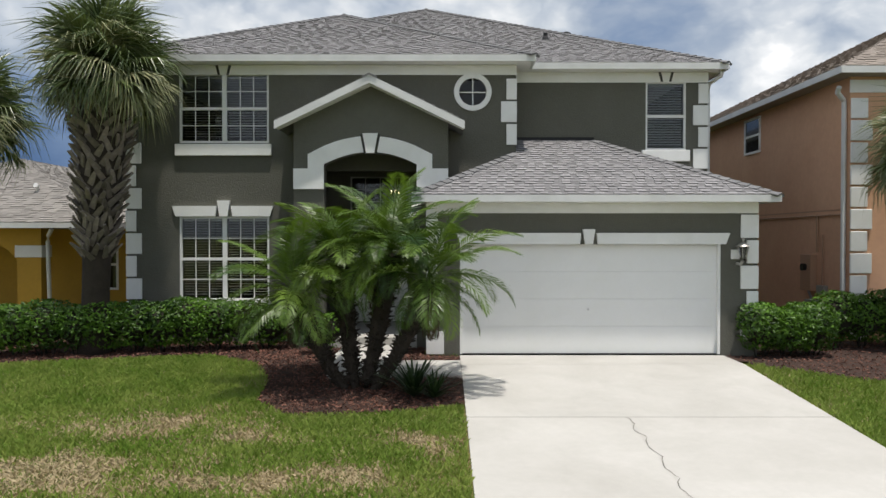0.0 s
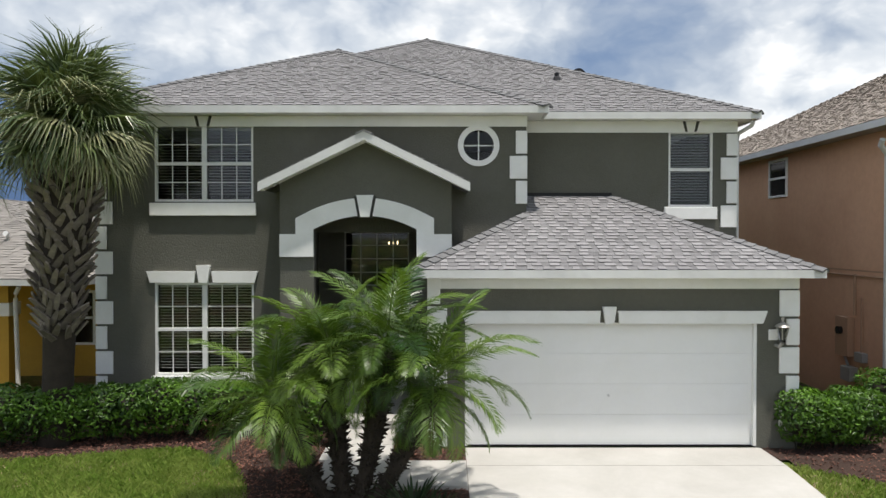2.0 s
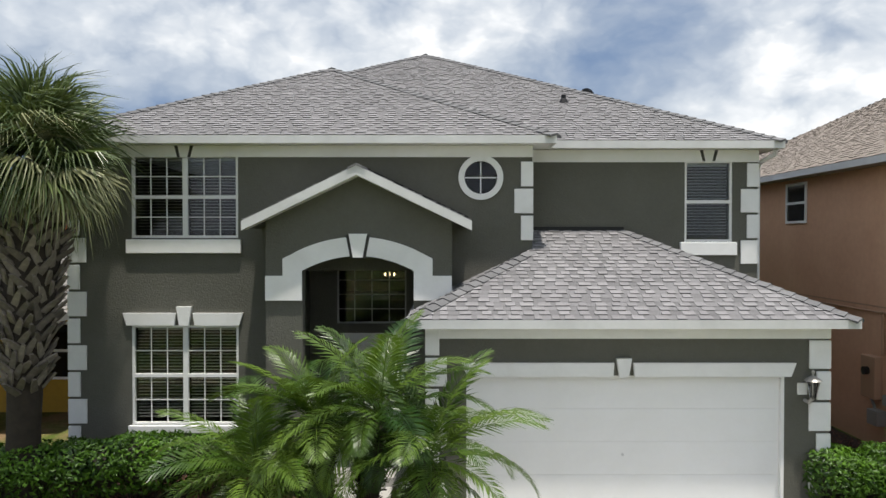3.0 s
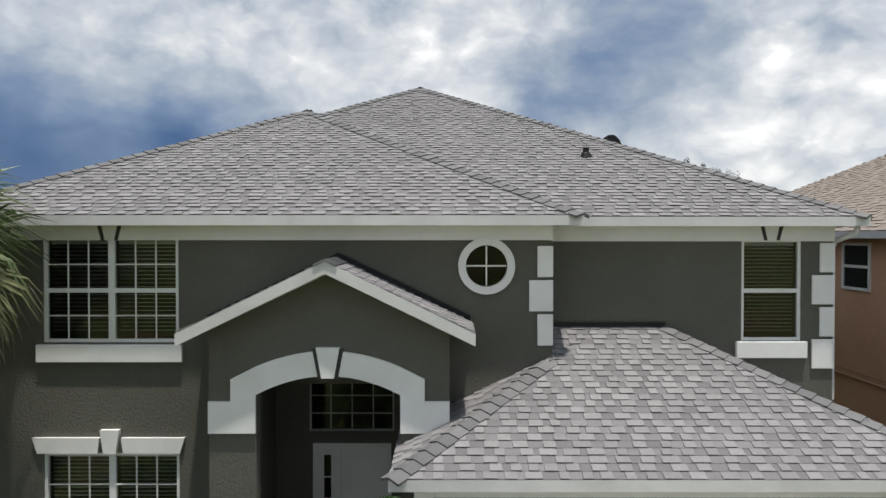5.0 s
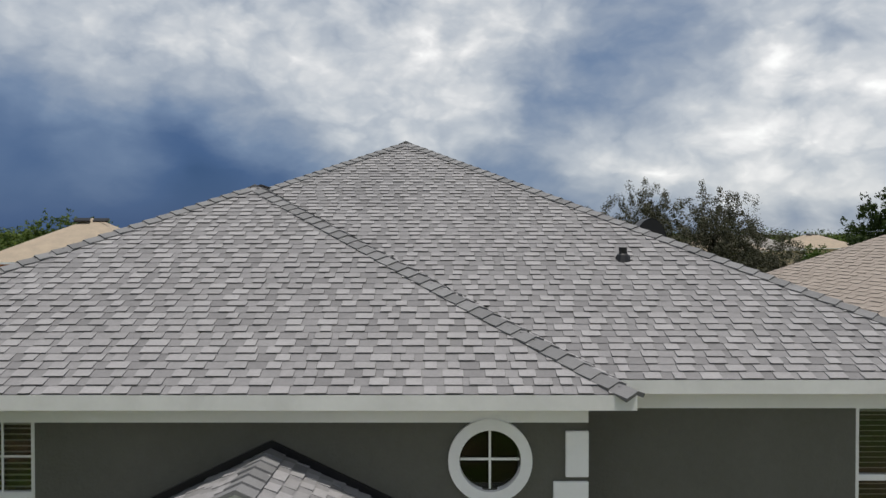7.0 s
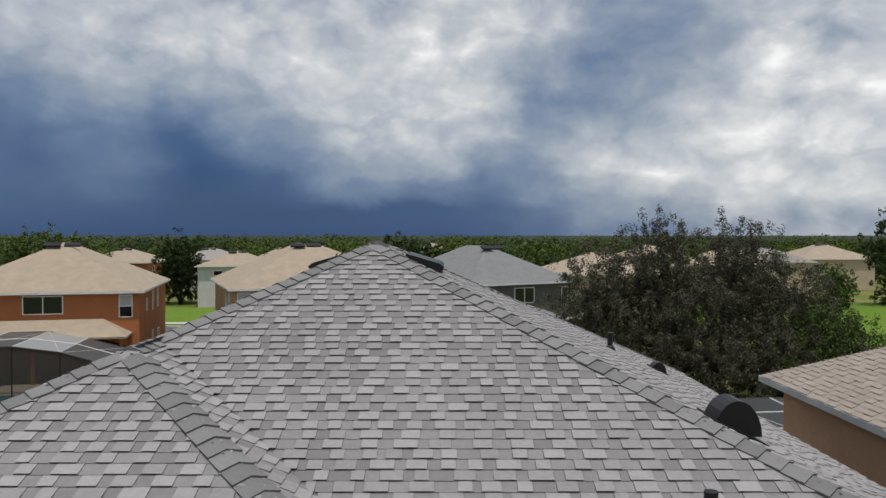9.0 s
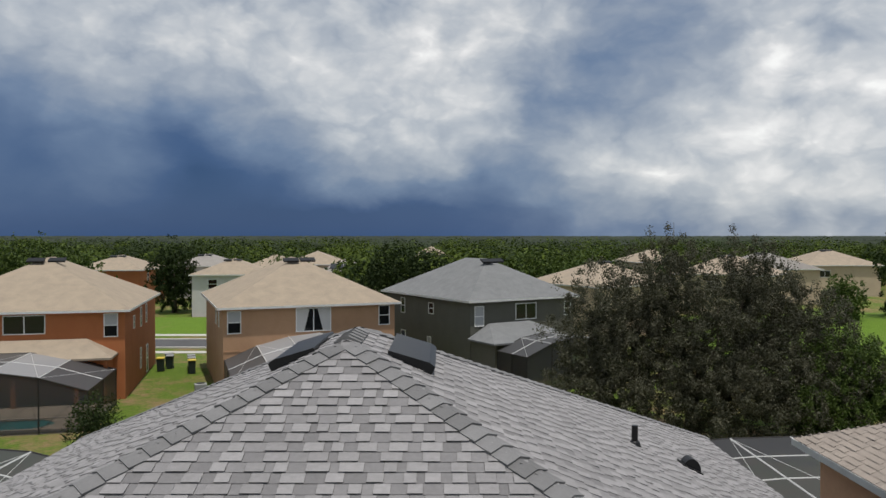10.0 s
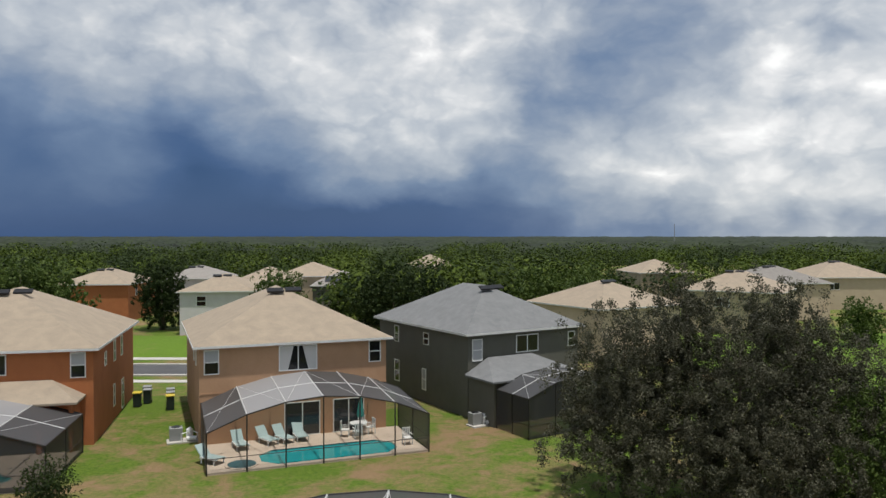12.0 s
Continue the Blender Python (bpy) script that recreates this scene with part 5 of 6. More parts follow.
orange_back = plain_house(-31.72, 44.73, 14, 12.0, 14.1, ORANGE, TANROOF, 5.75, 0.50, "two-storey orange stucco house with tan shingle roof", windows=[
    ("near", 10.75, 11.6, 4.0, 5.5, "half"), ("near", 5.0, 7.4, 4.3, 5.5, "slider"), ("right", 3.2, 3.8, 4.1, 5.0, "sash"),
    ("right", 6.2, 6.9, 3.9, 5.3, "sash"), ("right", 8.8, 9.5, 3.9, 5.3, "sash"), ("right", 6.0, 6.6, 0.9, 2.4, "sash"), ("right", 9.0, 9.9, 0.1, 2.2, "sash")])
grey_back = plain_house(2.2, 54.06, 32, 9.9, 13.0, WALL, GREYROOF, 5.74, 0.54, "two-storey dark grey-green house with bluish grey roof", windows=[
    ("near", 0.35, 1.2, 3.8, 5.3, "shade"), ("near", 4.1, 6.1, 4.1, 5.35, "slider"), ("near", 8.9, 9.6, 4.2, 5.3, "sash"),
    ("left", 2.6, 3.3, 4.0, 5.3, "sash"), ("left", 7.1, 7.9, 4.3, 5.2, "sash"), ("left", 6.9, 7.5, 0.9, 2.5, "shade"), ("left", 2.6, 3.4, 0.9, 2.6, "sash")])
# second row and beyond
plain_house(-32.38, 96.31, 8, 9.0, 12, PALE, TANROOF, 5.5, 0.4, "pale two-storey house with tan roof across the street", windows=[
    ("near", 2.0, 3.2, 3.6, 4.9, "sash"), ("left", 2.5, 3.3, 3.6, 5.0, "sash"), ("left", 6.5, 7.3, 3.6, 5.0, "sash")])
plain_house(-54.85, 110.29, 4, 9.8, 12, ORANGE, TANROOF, 5.5, 0.4, "orange two-storey house with tan roof across the street", windows=[("right", 3.0, 3.8, 3.6, 4.9, "sash")])
plain_house(-46.05, 125.82, 0, 9.0, 12, PALE, GREYTAN, 5.5, 0.4, "white two-storey house far across the street", windows=[("near", 2.6, 3.9, 3.6, 4.9, "sash")])
plain_house(-31.04, 116.5, 10, 9.5, 11, SAND, TANROOF, 5.5, 0.42, "sand-coloured house with tan roof across the street", vents=False)
plain_house(-28.45, 133.07, 0, 10.5, 11, SAND, TANROOF, 5.5, 0.42, "sand-coloured house with tan roof among the trees", vents=False)
solar_house = plain_house(-20.27, 121.68, 5, 9.0, 11, WALL, GREYTAN, 4.6, 0.45, "dark house with solar panels on its roof", vents=False,
                          windows=[("near", 6.4, 7.4, 2.6, 4.0, "sash")])
plain_house(15.98, 75.6, 32, 11.0, 11.0, SAND, TANROOF, 5.3, 0.42, "beige house with tan hip roof behind the oak")
plain_house(31.61, 100.45, -33, 12.0, 11.0, SAND, TANROOF, 5.5, 0.42, "beige two-storey house with tan roof beyond the oak", windows=[("near", 4.2, 6.0, 3.4, 4.6, "slider")])
plain_house(45.59, 112.36, 6, 12.5, 11.0, SAND, GREYTAN, 5.5, 0.42, "sand-coloured house with greyed roof", windows=[("near", 5.0, 7.0, 3.4, 4.6, "slider")])
plain_house(63.71, 128.93, 2, 13.0, 12.0, SAND, TANROOF, 5.5, 0.42, "sandy house with tan roof beside the green slope", windows=[("near", 2.0, 4.0, 3.4, 4.6, "slider")])
plain_house(38.34, 145.49, 10, 11.0, 11.0, SAND, TANROOF, 5.5, 0.42, "distant beige house with tan roof", vents=False)
plain_house(-8.26, 181.74, 0, 11.0, 11.0, SAND, TANROOF, 5.5, 0.45, "distant house roof among the woods", vents=False)


def solar_panels():
    for i in range(4):
        p = part("solar_panel", boxed(0, 1.0, 0, 1.9, 0, 0.04), DARKGLASS, solar_house, "dark blue solar panel")
        p.matrix_basis = pose(1.9 + i * 1.08, 0.7, 5.18, math.degrees(math.atan(0.45)))


solar_panels()


# -- the peach house beside the garage --
def peach_neighbour():
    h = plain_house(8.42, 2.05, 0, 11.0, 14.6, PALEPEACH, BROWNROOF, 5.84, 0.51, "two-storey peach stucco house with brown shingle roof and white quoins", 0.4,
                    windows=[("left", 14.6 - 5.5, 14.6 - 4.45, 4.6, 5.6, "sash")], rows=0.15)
    box_mat = material("peach_painted_metal", (0.40, 0.24, 0.15), 0.6)
    grey = material("grey_metal_box", (0.33, 0.33, 0.31), 0.5, 0.4)
    part("frieze", boxed(-0.02, 11.02, -0.03, 0.0, 5.35, 5.62), WHITE, h)
    for i in range(11):
        w = 0.46 if i % 2 else 0.36
        part("quoin", boxed(0.0, w, -0.05, 0.0, 0.05 + i * 0.475, 0.05 + i * 0.475 + 0.43, bevel=0.01), WHITE, h)
    part("downspout", tubed([(-0.3, -0.1, 5.45), (-0.28, 0.0, 5.35), (-0.08, 0.12, 5.2), (-0.06, 0.14, 5.0), (-0.06, 0.14, 0.1)], 0.055, 8), GUTTER, h, "white downspout")
    part("conduit", tubed([(-0.03, 0.2, 2.75), (-0.03, 7.0, 2.75)], 0.02, 6), box_mat, h)
    part("conduit", tubed([(-0.03, 1.3, 2.78), (-0.03, 1.3, 1.9)], 0.03, 6), box_mat, h)
    part("meter_box", boxed(-0.16, 0.0, 1.35, 1.85, 1.0, 1.85, bevel=0.01), box_mat, h, "peach-painted electric meter box")
    part("meter", tubed([(-0.16, 1.6, 1.55), (-0.25, 1.6, 1.55)], 0.085, 12), DARKGLASS, h)
    part("junction_box", boxed(-0.13, 0.0, 0.85, 1.15, 0.95, 1.15, bevel=0.01), grey, h)
    part("conduit", tubed([(-0.06, 1.0, 1.15), (-0.06, 1.0, 2.3)], 0.015, 6), box_mat, h)
    part("utility_box", boxed(-0.2, 0.0, 1.2, 1.55, 0.5, 0.8, bevel=0.01), grey, h)
    part("conduit", tubed([(-0.08, 1.6, 1.0), (-0.08, 1.45, 0.8)], 0.03, 6), grey, h)
    part("control_joint", boxed(-0.004, 0.0, 0.2, 13.9, 2.84, 2.87), box_mat, h)
    part("ridge_vent", boxed(1.2, 1.9, 4.3, 5.0, 6.35, 6.52, bevel=0.02), BLACK, h)
    return h


peach_neighbour()


def yellow_house():
    h = thing("house", -8.9, 4.6, -0.06, 0, "single-storey mustard yellow house with grey-tan shingle roof", "house")
    part("wall", pierced(-9.0, 0.0, 0, 2.5, [(-1.3, -0.4, 0.8, 2.2)], 2.0, 2.2), YELLOW, h)
    part("wall", boxed(-0.2, 0.0, 2.2, 12.0, 0, 2.5), YELLOW, h)
    part("wall", boxed(-9.0, -0.2, 11.8, 12.0, 0, 2.5), YELLOW, h)
    # arched porch front
    bm = bmesh.new()
    arc = [(-4.6 + 2.55 * i / 10, 1.75 + 0.55 * (1 - (i / 5 - 1) ** 2)) for i in range(11)]
    strip(bm, [(x, z, 2.5) for x, z in arc], 0.0, 0.25)
    part("porch_arch", bm, YELLOW, h)
    part("column", boxed(-2.05, -1.45, 0.0, 0.4, 0, 2.5), YELLOW, h)
    part("capital", boxed(-2.09, -1.41, -0.04, 0.44, 1.75, 2.05, bevel=0.01), WHITE, h)
    part("downspout", tubed([(-1.0, -0.35, 2.45), (-1.1, -0.3, 2.3), (-1.25, -0.06, 2.15), (-1.2, -0.06, 0.1)], 0.05, 8), GUTTER, h, "white downspout")
    win = thing("window")
    win.parent = h
    part("frame", pierced(-1.3, -0.4, 0.8, 2.2, [(-1.24, -0.46, 0.86, 1.47), (-1.24, -0.46, 1.53, 2.14)], 1.99, 2.06), WHITE, win)
    part("pane", boxed(-1.24, -0.46, 2.02, 2.03, 0.86, 2.14), DARKGLASS, win)
    hip(h, -9.4, 0.45, -0.45, 12.4, 2.62, 0.42, GREYTAN, 0.14, rows=0.15)
    gw = part("roof_vent", tubed([(-2.4, 1.6, 3.4), (-2.4, 1.6, 3.62), (-2.4, 1.5, 3.66)], [0.05, 0.05, 0.07], 8), GUTTER, h)
    for i in range(3):
        part("porch_post", boxed(-8.5 + i * 1.2, -8.2 + i * 1.2, 0.0, 0.3, 0, 2.5), YELLOW, h)


yellow_house()

# -- pool cages --
BRONZE = material("dark_bronze_frame", (0.03, 0.028, 0.026), 0.5, 0.4)
# roof beams get a whitish base colour that paints the light on them
PALEBEAM = material("beam_painted_sunlit", (0.50, 0.50, 0.49), 0.5, 0.2)
SCREEN = screen_material("fine_front_screen", 0.78)
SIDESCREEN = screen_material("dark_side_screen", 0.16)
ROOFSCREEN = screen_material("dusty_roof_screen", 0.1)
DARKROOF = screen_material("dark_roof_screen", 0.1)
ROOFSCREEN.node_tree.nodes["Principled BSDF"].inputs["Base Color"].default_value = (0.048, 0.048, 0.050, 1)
# lighter copy for some bays: the sun's sheen is put into the base colour
SHEENSCREEN = screen_material("roof_screen_painted_sheen", 0.1)
SHEENSCREEN.node_tree.nodes["Principled BSDF"].inputs["Base Color"].default_value = (0.24, 0.24, 0.245, 1)


def cage(x, y, turn, wide, deep, low, high, bays, label, sheen_bays=(), rows=2, beam=BRONZE, z=-0.06, cover=None, front=None, rise=0.0):
    """Screened pool cage, its near left corner at (x, y): vaulted roof in flat bays across its width."""
    c = thing("pool_cage", x, y, z, turn, label, "pool cage")

    def roof(u):
        f = u / wide
        return low + (high - low) * (1 - (2 * f - 1) ** 2)

    def top(u, v):
        return (u, v, roof(u) + rise * v / deep)

    us = [wide * i / bays for i in range(bays + 1)]
    for i, u in enumerate(us):
        part("rafter", tubed([top(u, 0), top(u, deep)], 0.035, 6), PALEBEAM if 0 < i < bays else beam, c)
        part("post", tubed([(u, 0, 0), top(u, 0)], 0.04, 6), beam, c)
        if i < bays:
            w = us[i + 1]
            for j in range(rows + 1):
                v = deep * j / rows
                part("purlin", tubed([top(u, v), top(w, v)], 0.03 if 0 < j < rows else 0.04, 6), beam if j in (0, rows) else PALEBEAM, c)
            for j in range(rows):
                v0, v1 = deep * j / rows, deep * (j + 1) / rows
                mesh_of("screen_panel", [top(u, v0), top(w, v0), top(w, v1), top(u, v1)], [(0, 1, 2, 3)], SHEENSCREEN if i in sheen_bays else cover or ROOFSCREEN, c).visible_shadow = False
            # wind brace across each bay
            part("brace", tubed([top(u, deep * (i % 2)), top(w, deep * (1 - i % 2))], 0.012, 4), PALEBEAM, c)
            mesh_of("screen_panel", [(u, 0, 0.05), (w, 0, 0.05), top(w, 0), top(u, 0)], [(0, 1, 2, 3)], front or SCREEN, c)
            part("rail", tubed([(u, 0, 0.85), (w, 0, 0.85)], 0.022, 5), beam, c)
    for u in (0, wide):
        for j in range(rows + 1):
            v = deep * j / rows
            part("post", tubed([(u, v, 0), top(u, v)], 0.035, 6), beam, c)
        part("rail", tubed([(u, 0, 0.85), (u, deep, 0.85)], 0.022, 5), beam, c)
        mesh_of("screen_panel", [(u, 0, 0.05), (u, deep, 0.05), top(u, deep), top(u, 0)], [(0, 1, 2, 3)], SIDESCREEN, c)
    return c


POOLDECK = material("beige_pool_deck", (0.55, 0.46, 0.37), 0.9, 0, (0.48, 0.40, 0.32), 0.8, 0.2, 40)
WATER = material("turquoise_pool_water", (0.02, 0.33, 0.34), 0.06, 0, (0.015, 0.25, 0.28), 1.2, 0.1, 3.0, coarse=0.05, specular=0.5)
POOLTILE = material("dark_pool_tile", (0.03, 0.10, 0.12), 0.3)


def pool(x, y, turn, wide, deep, p, spa=None, label="beige concrete pool deck"):
    """Deck with a sunken pool p = (u0, u1, v0, v1)."""
    u0, u1, v0, v1 = p
    d = thing("pool", x, y, -0.06, turn, label + " with a turquoise pool", "pool")
    part("deck", boxed(0.05, u0, 0.05, deep, 0, 0.12), POOLDECK, d)
    part("deck", boxed(u1, wide - 0.05, 0.05, deep, 0, 0.12), POOLDECK, d)
    part("deck", boxed(u0, u1, 0.05, v0, 0, 0.12), POOLDECK, d)
    part("deck", boxed(u0, u1, v1, deep, 0, 0.12), POOLDECK, d)
    cut = 0.8
    for a, b, s, e in ((u0, v0, 1, 1), (u1, v0, -1, 1), (u1, v1, -1, -1), (u0, v1, 1, -1)):
        o = [(a, b), (a + s * cut, b), (a, b + e * cut)]
        part("deck", slab(bmesh.new(), o if s * e > 0 else o[::-1], 0.0, 0.118), POOLDECK, d)
    part("water", boxed(u0, u1, v0, v1, 0.0, 0.055), WATER, d, "clear turquoise water")
    for q in ((u0, u1, v1 - 0.05, v1), (u0, u1, v0, v0 + 0.03)):
        part("tile_band", boxed(q[0], q[1], q[2], q[3], 0.056, 0.108), POOLTILE, d)
    if spa:
        su, sv, sr = spa
        part("spa_rim", tubed([(su, sv, 0.0), (su, sv, 0.16)], sr + 0.14, 24), POOLDECK, d)
        part("spa_water", tubed([(su, sv, 0.1), (su, sv, 0.168)], sr, 24), POOLTILE, d)


cage(-11.57, 41.84, 21, 12.1, 5.8, 2.2, 3.65, 6, "dark screened pool cage with vaulted roof behind the peach house", sheen_bays=(1, 2), rise=0.4)
pool(-11.57, 41.84, 21, 12.1, 5.8, (2.9, 10.6, 0.4, 3.2), (1.85, 1.0, 0.75))
cage(-30.31, 37.08, 12, 12.0, 6.6, 2.2, 3.4, 5, "dark screened pool cage behind the orange house", sheen_bays=(3,), front=SIDESCREEN)
pool(-30.31, 37.08, 12, 12.0, 6.6, (3.0, 9.8, 0.9, 3.0))
cage(-7.5, 16.15, 0, 12.4, 12.8, 2.4, 3.72, 6, "dark screened pool cage behind the grey house", rows=4, cover=DARKROOF, front=SIDESCREEN)
cage(8.7, 16.75, 0, 9.0, 11.4, 2.6, 2.85, 4, "dark flat-roofed pool cage behind the peach house", rows=5, cover=DARKROOF, front=SIDESCREEN)
cage(-19.5, 17.2, 0, 7.2, 9.0, 2.4, 3.0, 4, "dark screened pool cage behind the yellow house", rows=4, cover=DARKROOF, front=SIDESCREEN)
cage(5.7, 48.55, 32, 8.4, 3.3, 2.5, 3.5, 4, "dark screened pool cage behind the grey-green house", rows=2, front=SIDESCREEN)


def lanai(x, y, turn, wide, deep, wall, roofing, label):
    h = thing("lanai", x, y, -0.06, turn, label, "porch")
    z = 3.0
    A, B, C, D = (-0.3, -0.3, z), (wide + 0.3, -0.3, z), (wide + 0.3, deep, z), (-0.3, deep, z)
    E, F = (1.6, deep, z + 1.0), (wide - 1.6, deep, z + 1.0)
    part("roof", roof_solid([(A, B, F, E), (B, C, F), (D, A, E), (C, D, E, F)], [A, B, C, D], z - 0.12), roofing, h)
    part("wall", boxed(0.0, 0.2, 0, deep, 0, z - 0.1), wall, h)
    part("wall", boxed(wide - 0.2, wide, 0, deep, 0, z - 0.1), wall, h)
    for i in range(3):
        u = wide * (i + 0.5) / 3
        part("post", boxed(u - 0.12, u + 0.12, 0, 0.2, 0, z - 0.1), wall, h)
    return h


lanai(-30.4, 43.1, 14, 10.4, 2.0, ORANGE, TANROOF, "tan-roofed lanai at the back of the orange house")
lanai(3.81, 51.47, 32, 7.0, 2.95, WALL, GREYROOF, "grey-roofed lanai at the back of the grey-green house")

# -- pool furniture, bins and machines --
FURN = material("white_resin", (0.72, 0.73, 0.72), 0.5)
SLING = material("pale_teal_sling_cloth", (0.36, 0.47, 0.47), 0.8)
TEAL = material("teal_umbrella_cloth", (0.03, 0.24, 0.22), 0.9)


def lounger(x, y, turn):
    s = thing("sun_lounger", x, y, 0.06, turn, "white pool lounger with teal sling and raised back", "lounger", "loungers by the pool")
    part("seat", boxed(-0.32, 0.32, 0.0, 1.15, 0.30, 0.35), SLING, s)
    b = part("backrest", boxed(-0.32, 0.32, 0.0, 0.75, 0.0, 0.05), SLING, s)
    b.matrix_basis = pose(0, 1.15, 0.3, 48)
    for u in (-0.34, 0.34):
        part("rail", boxed(u - 0.03, u + 0.03, -0.02, 1.2, 0.27, 0.33), FURN, s)
        for v in (0.15, 1.1):
            part("leg", boxed(u - 0.025, u + 0.025, v - 0.025, v + 0.025, 0, 0.27), FURN, s)


def garden_chair(x, y, turn):
    s = thing("garden_chair", x, y, 0.06, turn, "white slatted garden chair at the pool table", "chair", "chairs round the pool table")
    part("seat", boxed(-0.25, 0.25, -0.25, 0.25, 0.40, 0.44), FURN, s)
    for i in range(4):
        part("back_slat", boxed(-0.22 + i * 0.125, -0.15 + i * 0.125, 0.23, 0.27, 0.44, 0.9), FURN, s)
    part("top_rail", boxed(-0.25, 0.25, 0.225, 0.275, 0.88, 0.95), FURN, s)
    for u in (-0.23, 0.23):
        for v in (-0.23, 0.23):
            part("leg", boxed(u - 0.02, u + 0.02, v - 0.02, v + 0.02, 0, 0.4), FURN, s)
        part("armrest", boxed(u - 0.03, u + 0.03, -0.25, 0.25, 0.62, 0.65), FURN, s)


def spot(u, v):
    a = radians(21)
    return -11.57 + u * math.cos(a) - v * math.sin(a), 41.84 + u * math.sin(a) + v * math.cos(a)


for u, v, t in ((2.2, 3.5, 10), (4.0, 4.0, 25), (4.9, 4.05, 21), (5.7, 4.1, 5)):
    lounger(*spot(u, v), t + 21)
lounger(*spot(0.8, 1.4), 60)
for u, v, t in ((8.3, 4.5, 70), (9.9, 4.6, -80), (8.9, 3.8, 180), (9.6, 5.35, 0)):
    garden_chair(*spot(u, v), t + 21)
garden_chair(*spot(11.3, 1.5), 21)


def table():
    s = thing("pool_table", *spot(9.15, 4.6), 0.06, 21, "round white pool table", "table")
    part("tabletop", tubed([(0, 0, 0.71), (0, 0, 0.75)], 0.55, 24), FURN, s)
    part("leg", tubed([(0, 0, 0), (0, 0, 0.71)], 0.05, 8), FURN, s)
    part("foot", tubed([(0, 0, 0), (0, 0, 0.05)], 0.28, 16), FURN, s)
    u = thing("umbrella", *spot(9.45, 5.2), 0.06, 0, "closed teal patio umbrella beside the pool table", "umbrella")
    part("pole", tubed([(0, 0, 0), (0, 0, 2.3)], 0.022, 8), FURN, u)
    part("canopy", tubed([(0, 0, 0.95), (0, 0, 1.1), (0, 0, 1.6), (0, 0, 2.25)], [0.2, 0.24, 0.17, 0.03], 10), TEAL, u, "closed teal canopy")


table()


def bin_(x, y, turn, lid, label):
    b = thing("wheelie_bin", x, y, -0.06, turn, label, "bin", "bins between the houses")
    bm = bmesh.new()
    lo = [(-0.26, -0.3), (0.26, -0.3), (0.26, 0.3), (-0.26, 0.3)]
    a = [bm.verts.new((p * 0.85, q * 0.85, 0.05)) for p, q in lo]
    c = [bm.verts.new((p, q, 1.0)) for p, q in lo]
    bm.faces.new(a[::-1])
    bm.faces.new(c)
    for i in range(4):
        bm.faces.new((a[i], a[(i + 1) % 4], c[(i + 1) % 4], c[i]))
    part("body", bm, material("dark_green_plastic", (0.02, 0.03, 0.028), 0.5), b)
    part("lid", boxed(-0.3, 0.3, -0.34, 0.34, 1.0, 1.08, bevel=0.02), lid, b)
    for u in (-0.24, 0.24):
        part("wheel", tubed([(u - 0.03, 0.28, 0.1), (u + 0.03, 0.28, 0.1)], 0.1, 12), BLACK, b)


YELLOWLID = material("yellow_plastic_lid", (0.55, 0.42, 0.03), 0.5)
GREYLID = material("grey_plastic_lid", (0.25, 0.26, 0.26), 0.5)
bin_(-21.55, 57.37, 12, YELLOWLID, "dark wheelie bin with yellow lid by the orange wall")
bin_(-21.25, 58.51, 12, GREYLID, "dark wheelie bin with grey lid by the orange wall")
bin_(-21.7, 59.55, 12, GREYLID, "dark wheelie bin with grey lid by the orange wall")
bin_(-18.82, 56.44, 22, YELLOWLID, "dark wheelie bin with yellow lid by the peach wall")
bin_(-19.23, 57.58, 22, GREYLID, "dark wheelie bin with grey lid by the peach wall")
bin_(-19.65, 58.72, 22, GREYLID, "dark wheelie bin with grey lid by the peach wall")


def machines(x, y, turn, label):
    s = thing("pool_pump", x, y, -0.06, turn, label, "pump")
    part("slab", boxed(-0.9, 0.9, -0.5, 0.5, 0.0, 0.08), CONCRETE, s)
    part("condenser", boxed(-0.75, 0.0, -0.1, 0.5, 0.08, 0.85, bevel=0.03), GREYLID, s)
    part("fan_grille", tubed([(-0.38, 0.2, 0.85), (-0.38, 0.2, 0.88)], 0.27, 16), BLACK, s)
    part("filter_tank", tubed([(0.4, 0.1, 0.08), (0.4, 0.1, 0.65), (0.4, 0.1, 0.78)], [0.2, 0.2, 0.08], 14), FURN, s)
    part("pump_body", tubed([(0.2, -0.3, 0.22), (0.75, -0.3, 0.22)], 0.13, 12), FURN, s)
    part("pipe", tubed([(0.75, -0.3, 0.25), (0.85, -0.3, 0.5), (0.6, 0.1, 0.55)], 0.035, 8), FURN, s)
    part("pipe", tubed([(-0.1, -0.35, 0.1), (-0.1, -0.35, 0.55), (0.35, -0.1, 0.55)], 0.035, 8), FURN, s)


machines(-15.09, 48.36, 22, "white pool pump and filter on a slab beside the peach house")
machines(3.03, 52.19, 32, "white pool pump and condenser beside the grey-green house")

# -- street behind the first row --
ASPHALT = material("grey_asphalt", (0.085, 0.085, 0.088), 0.95, 0, (0.065, 0.065, 0.068), 0.6, 0.3, 30)


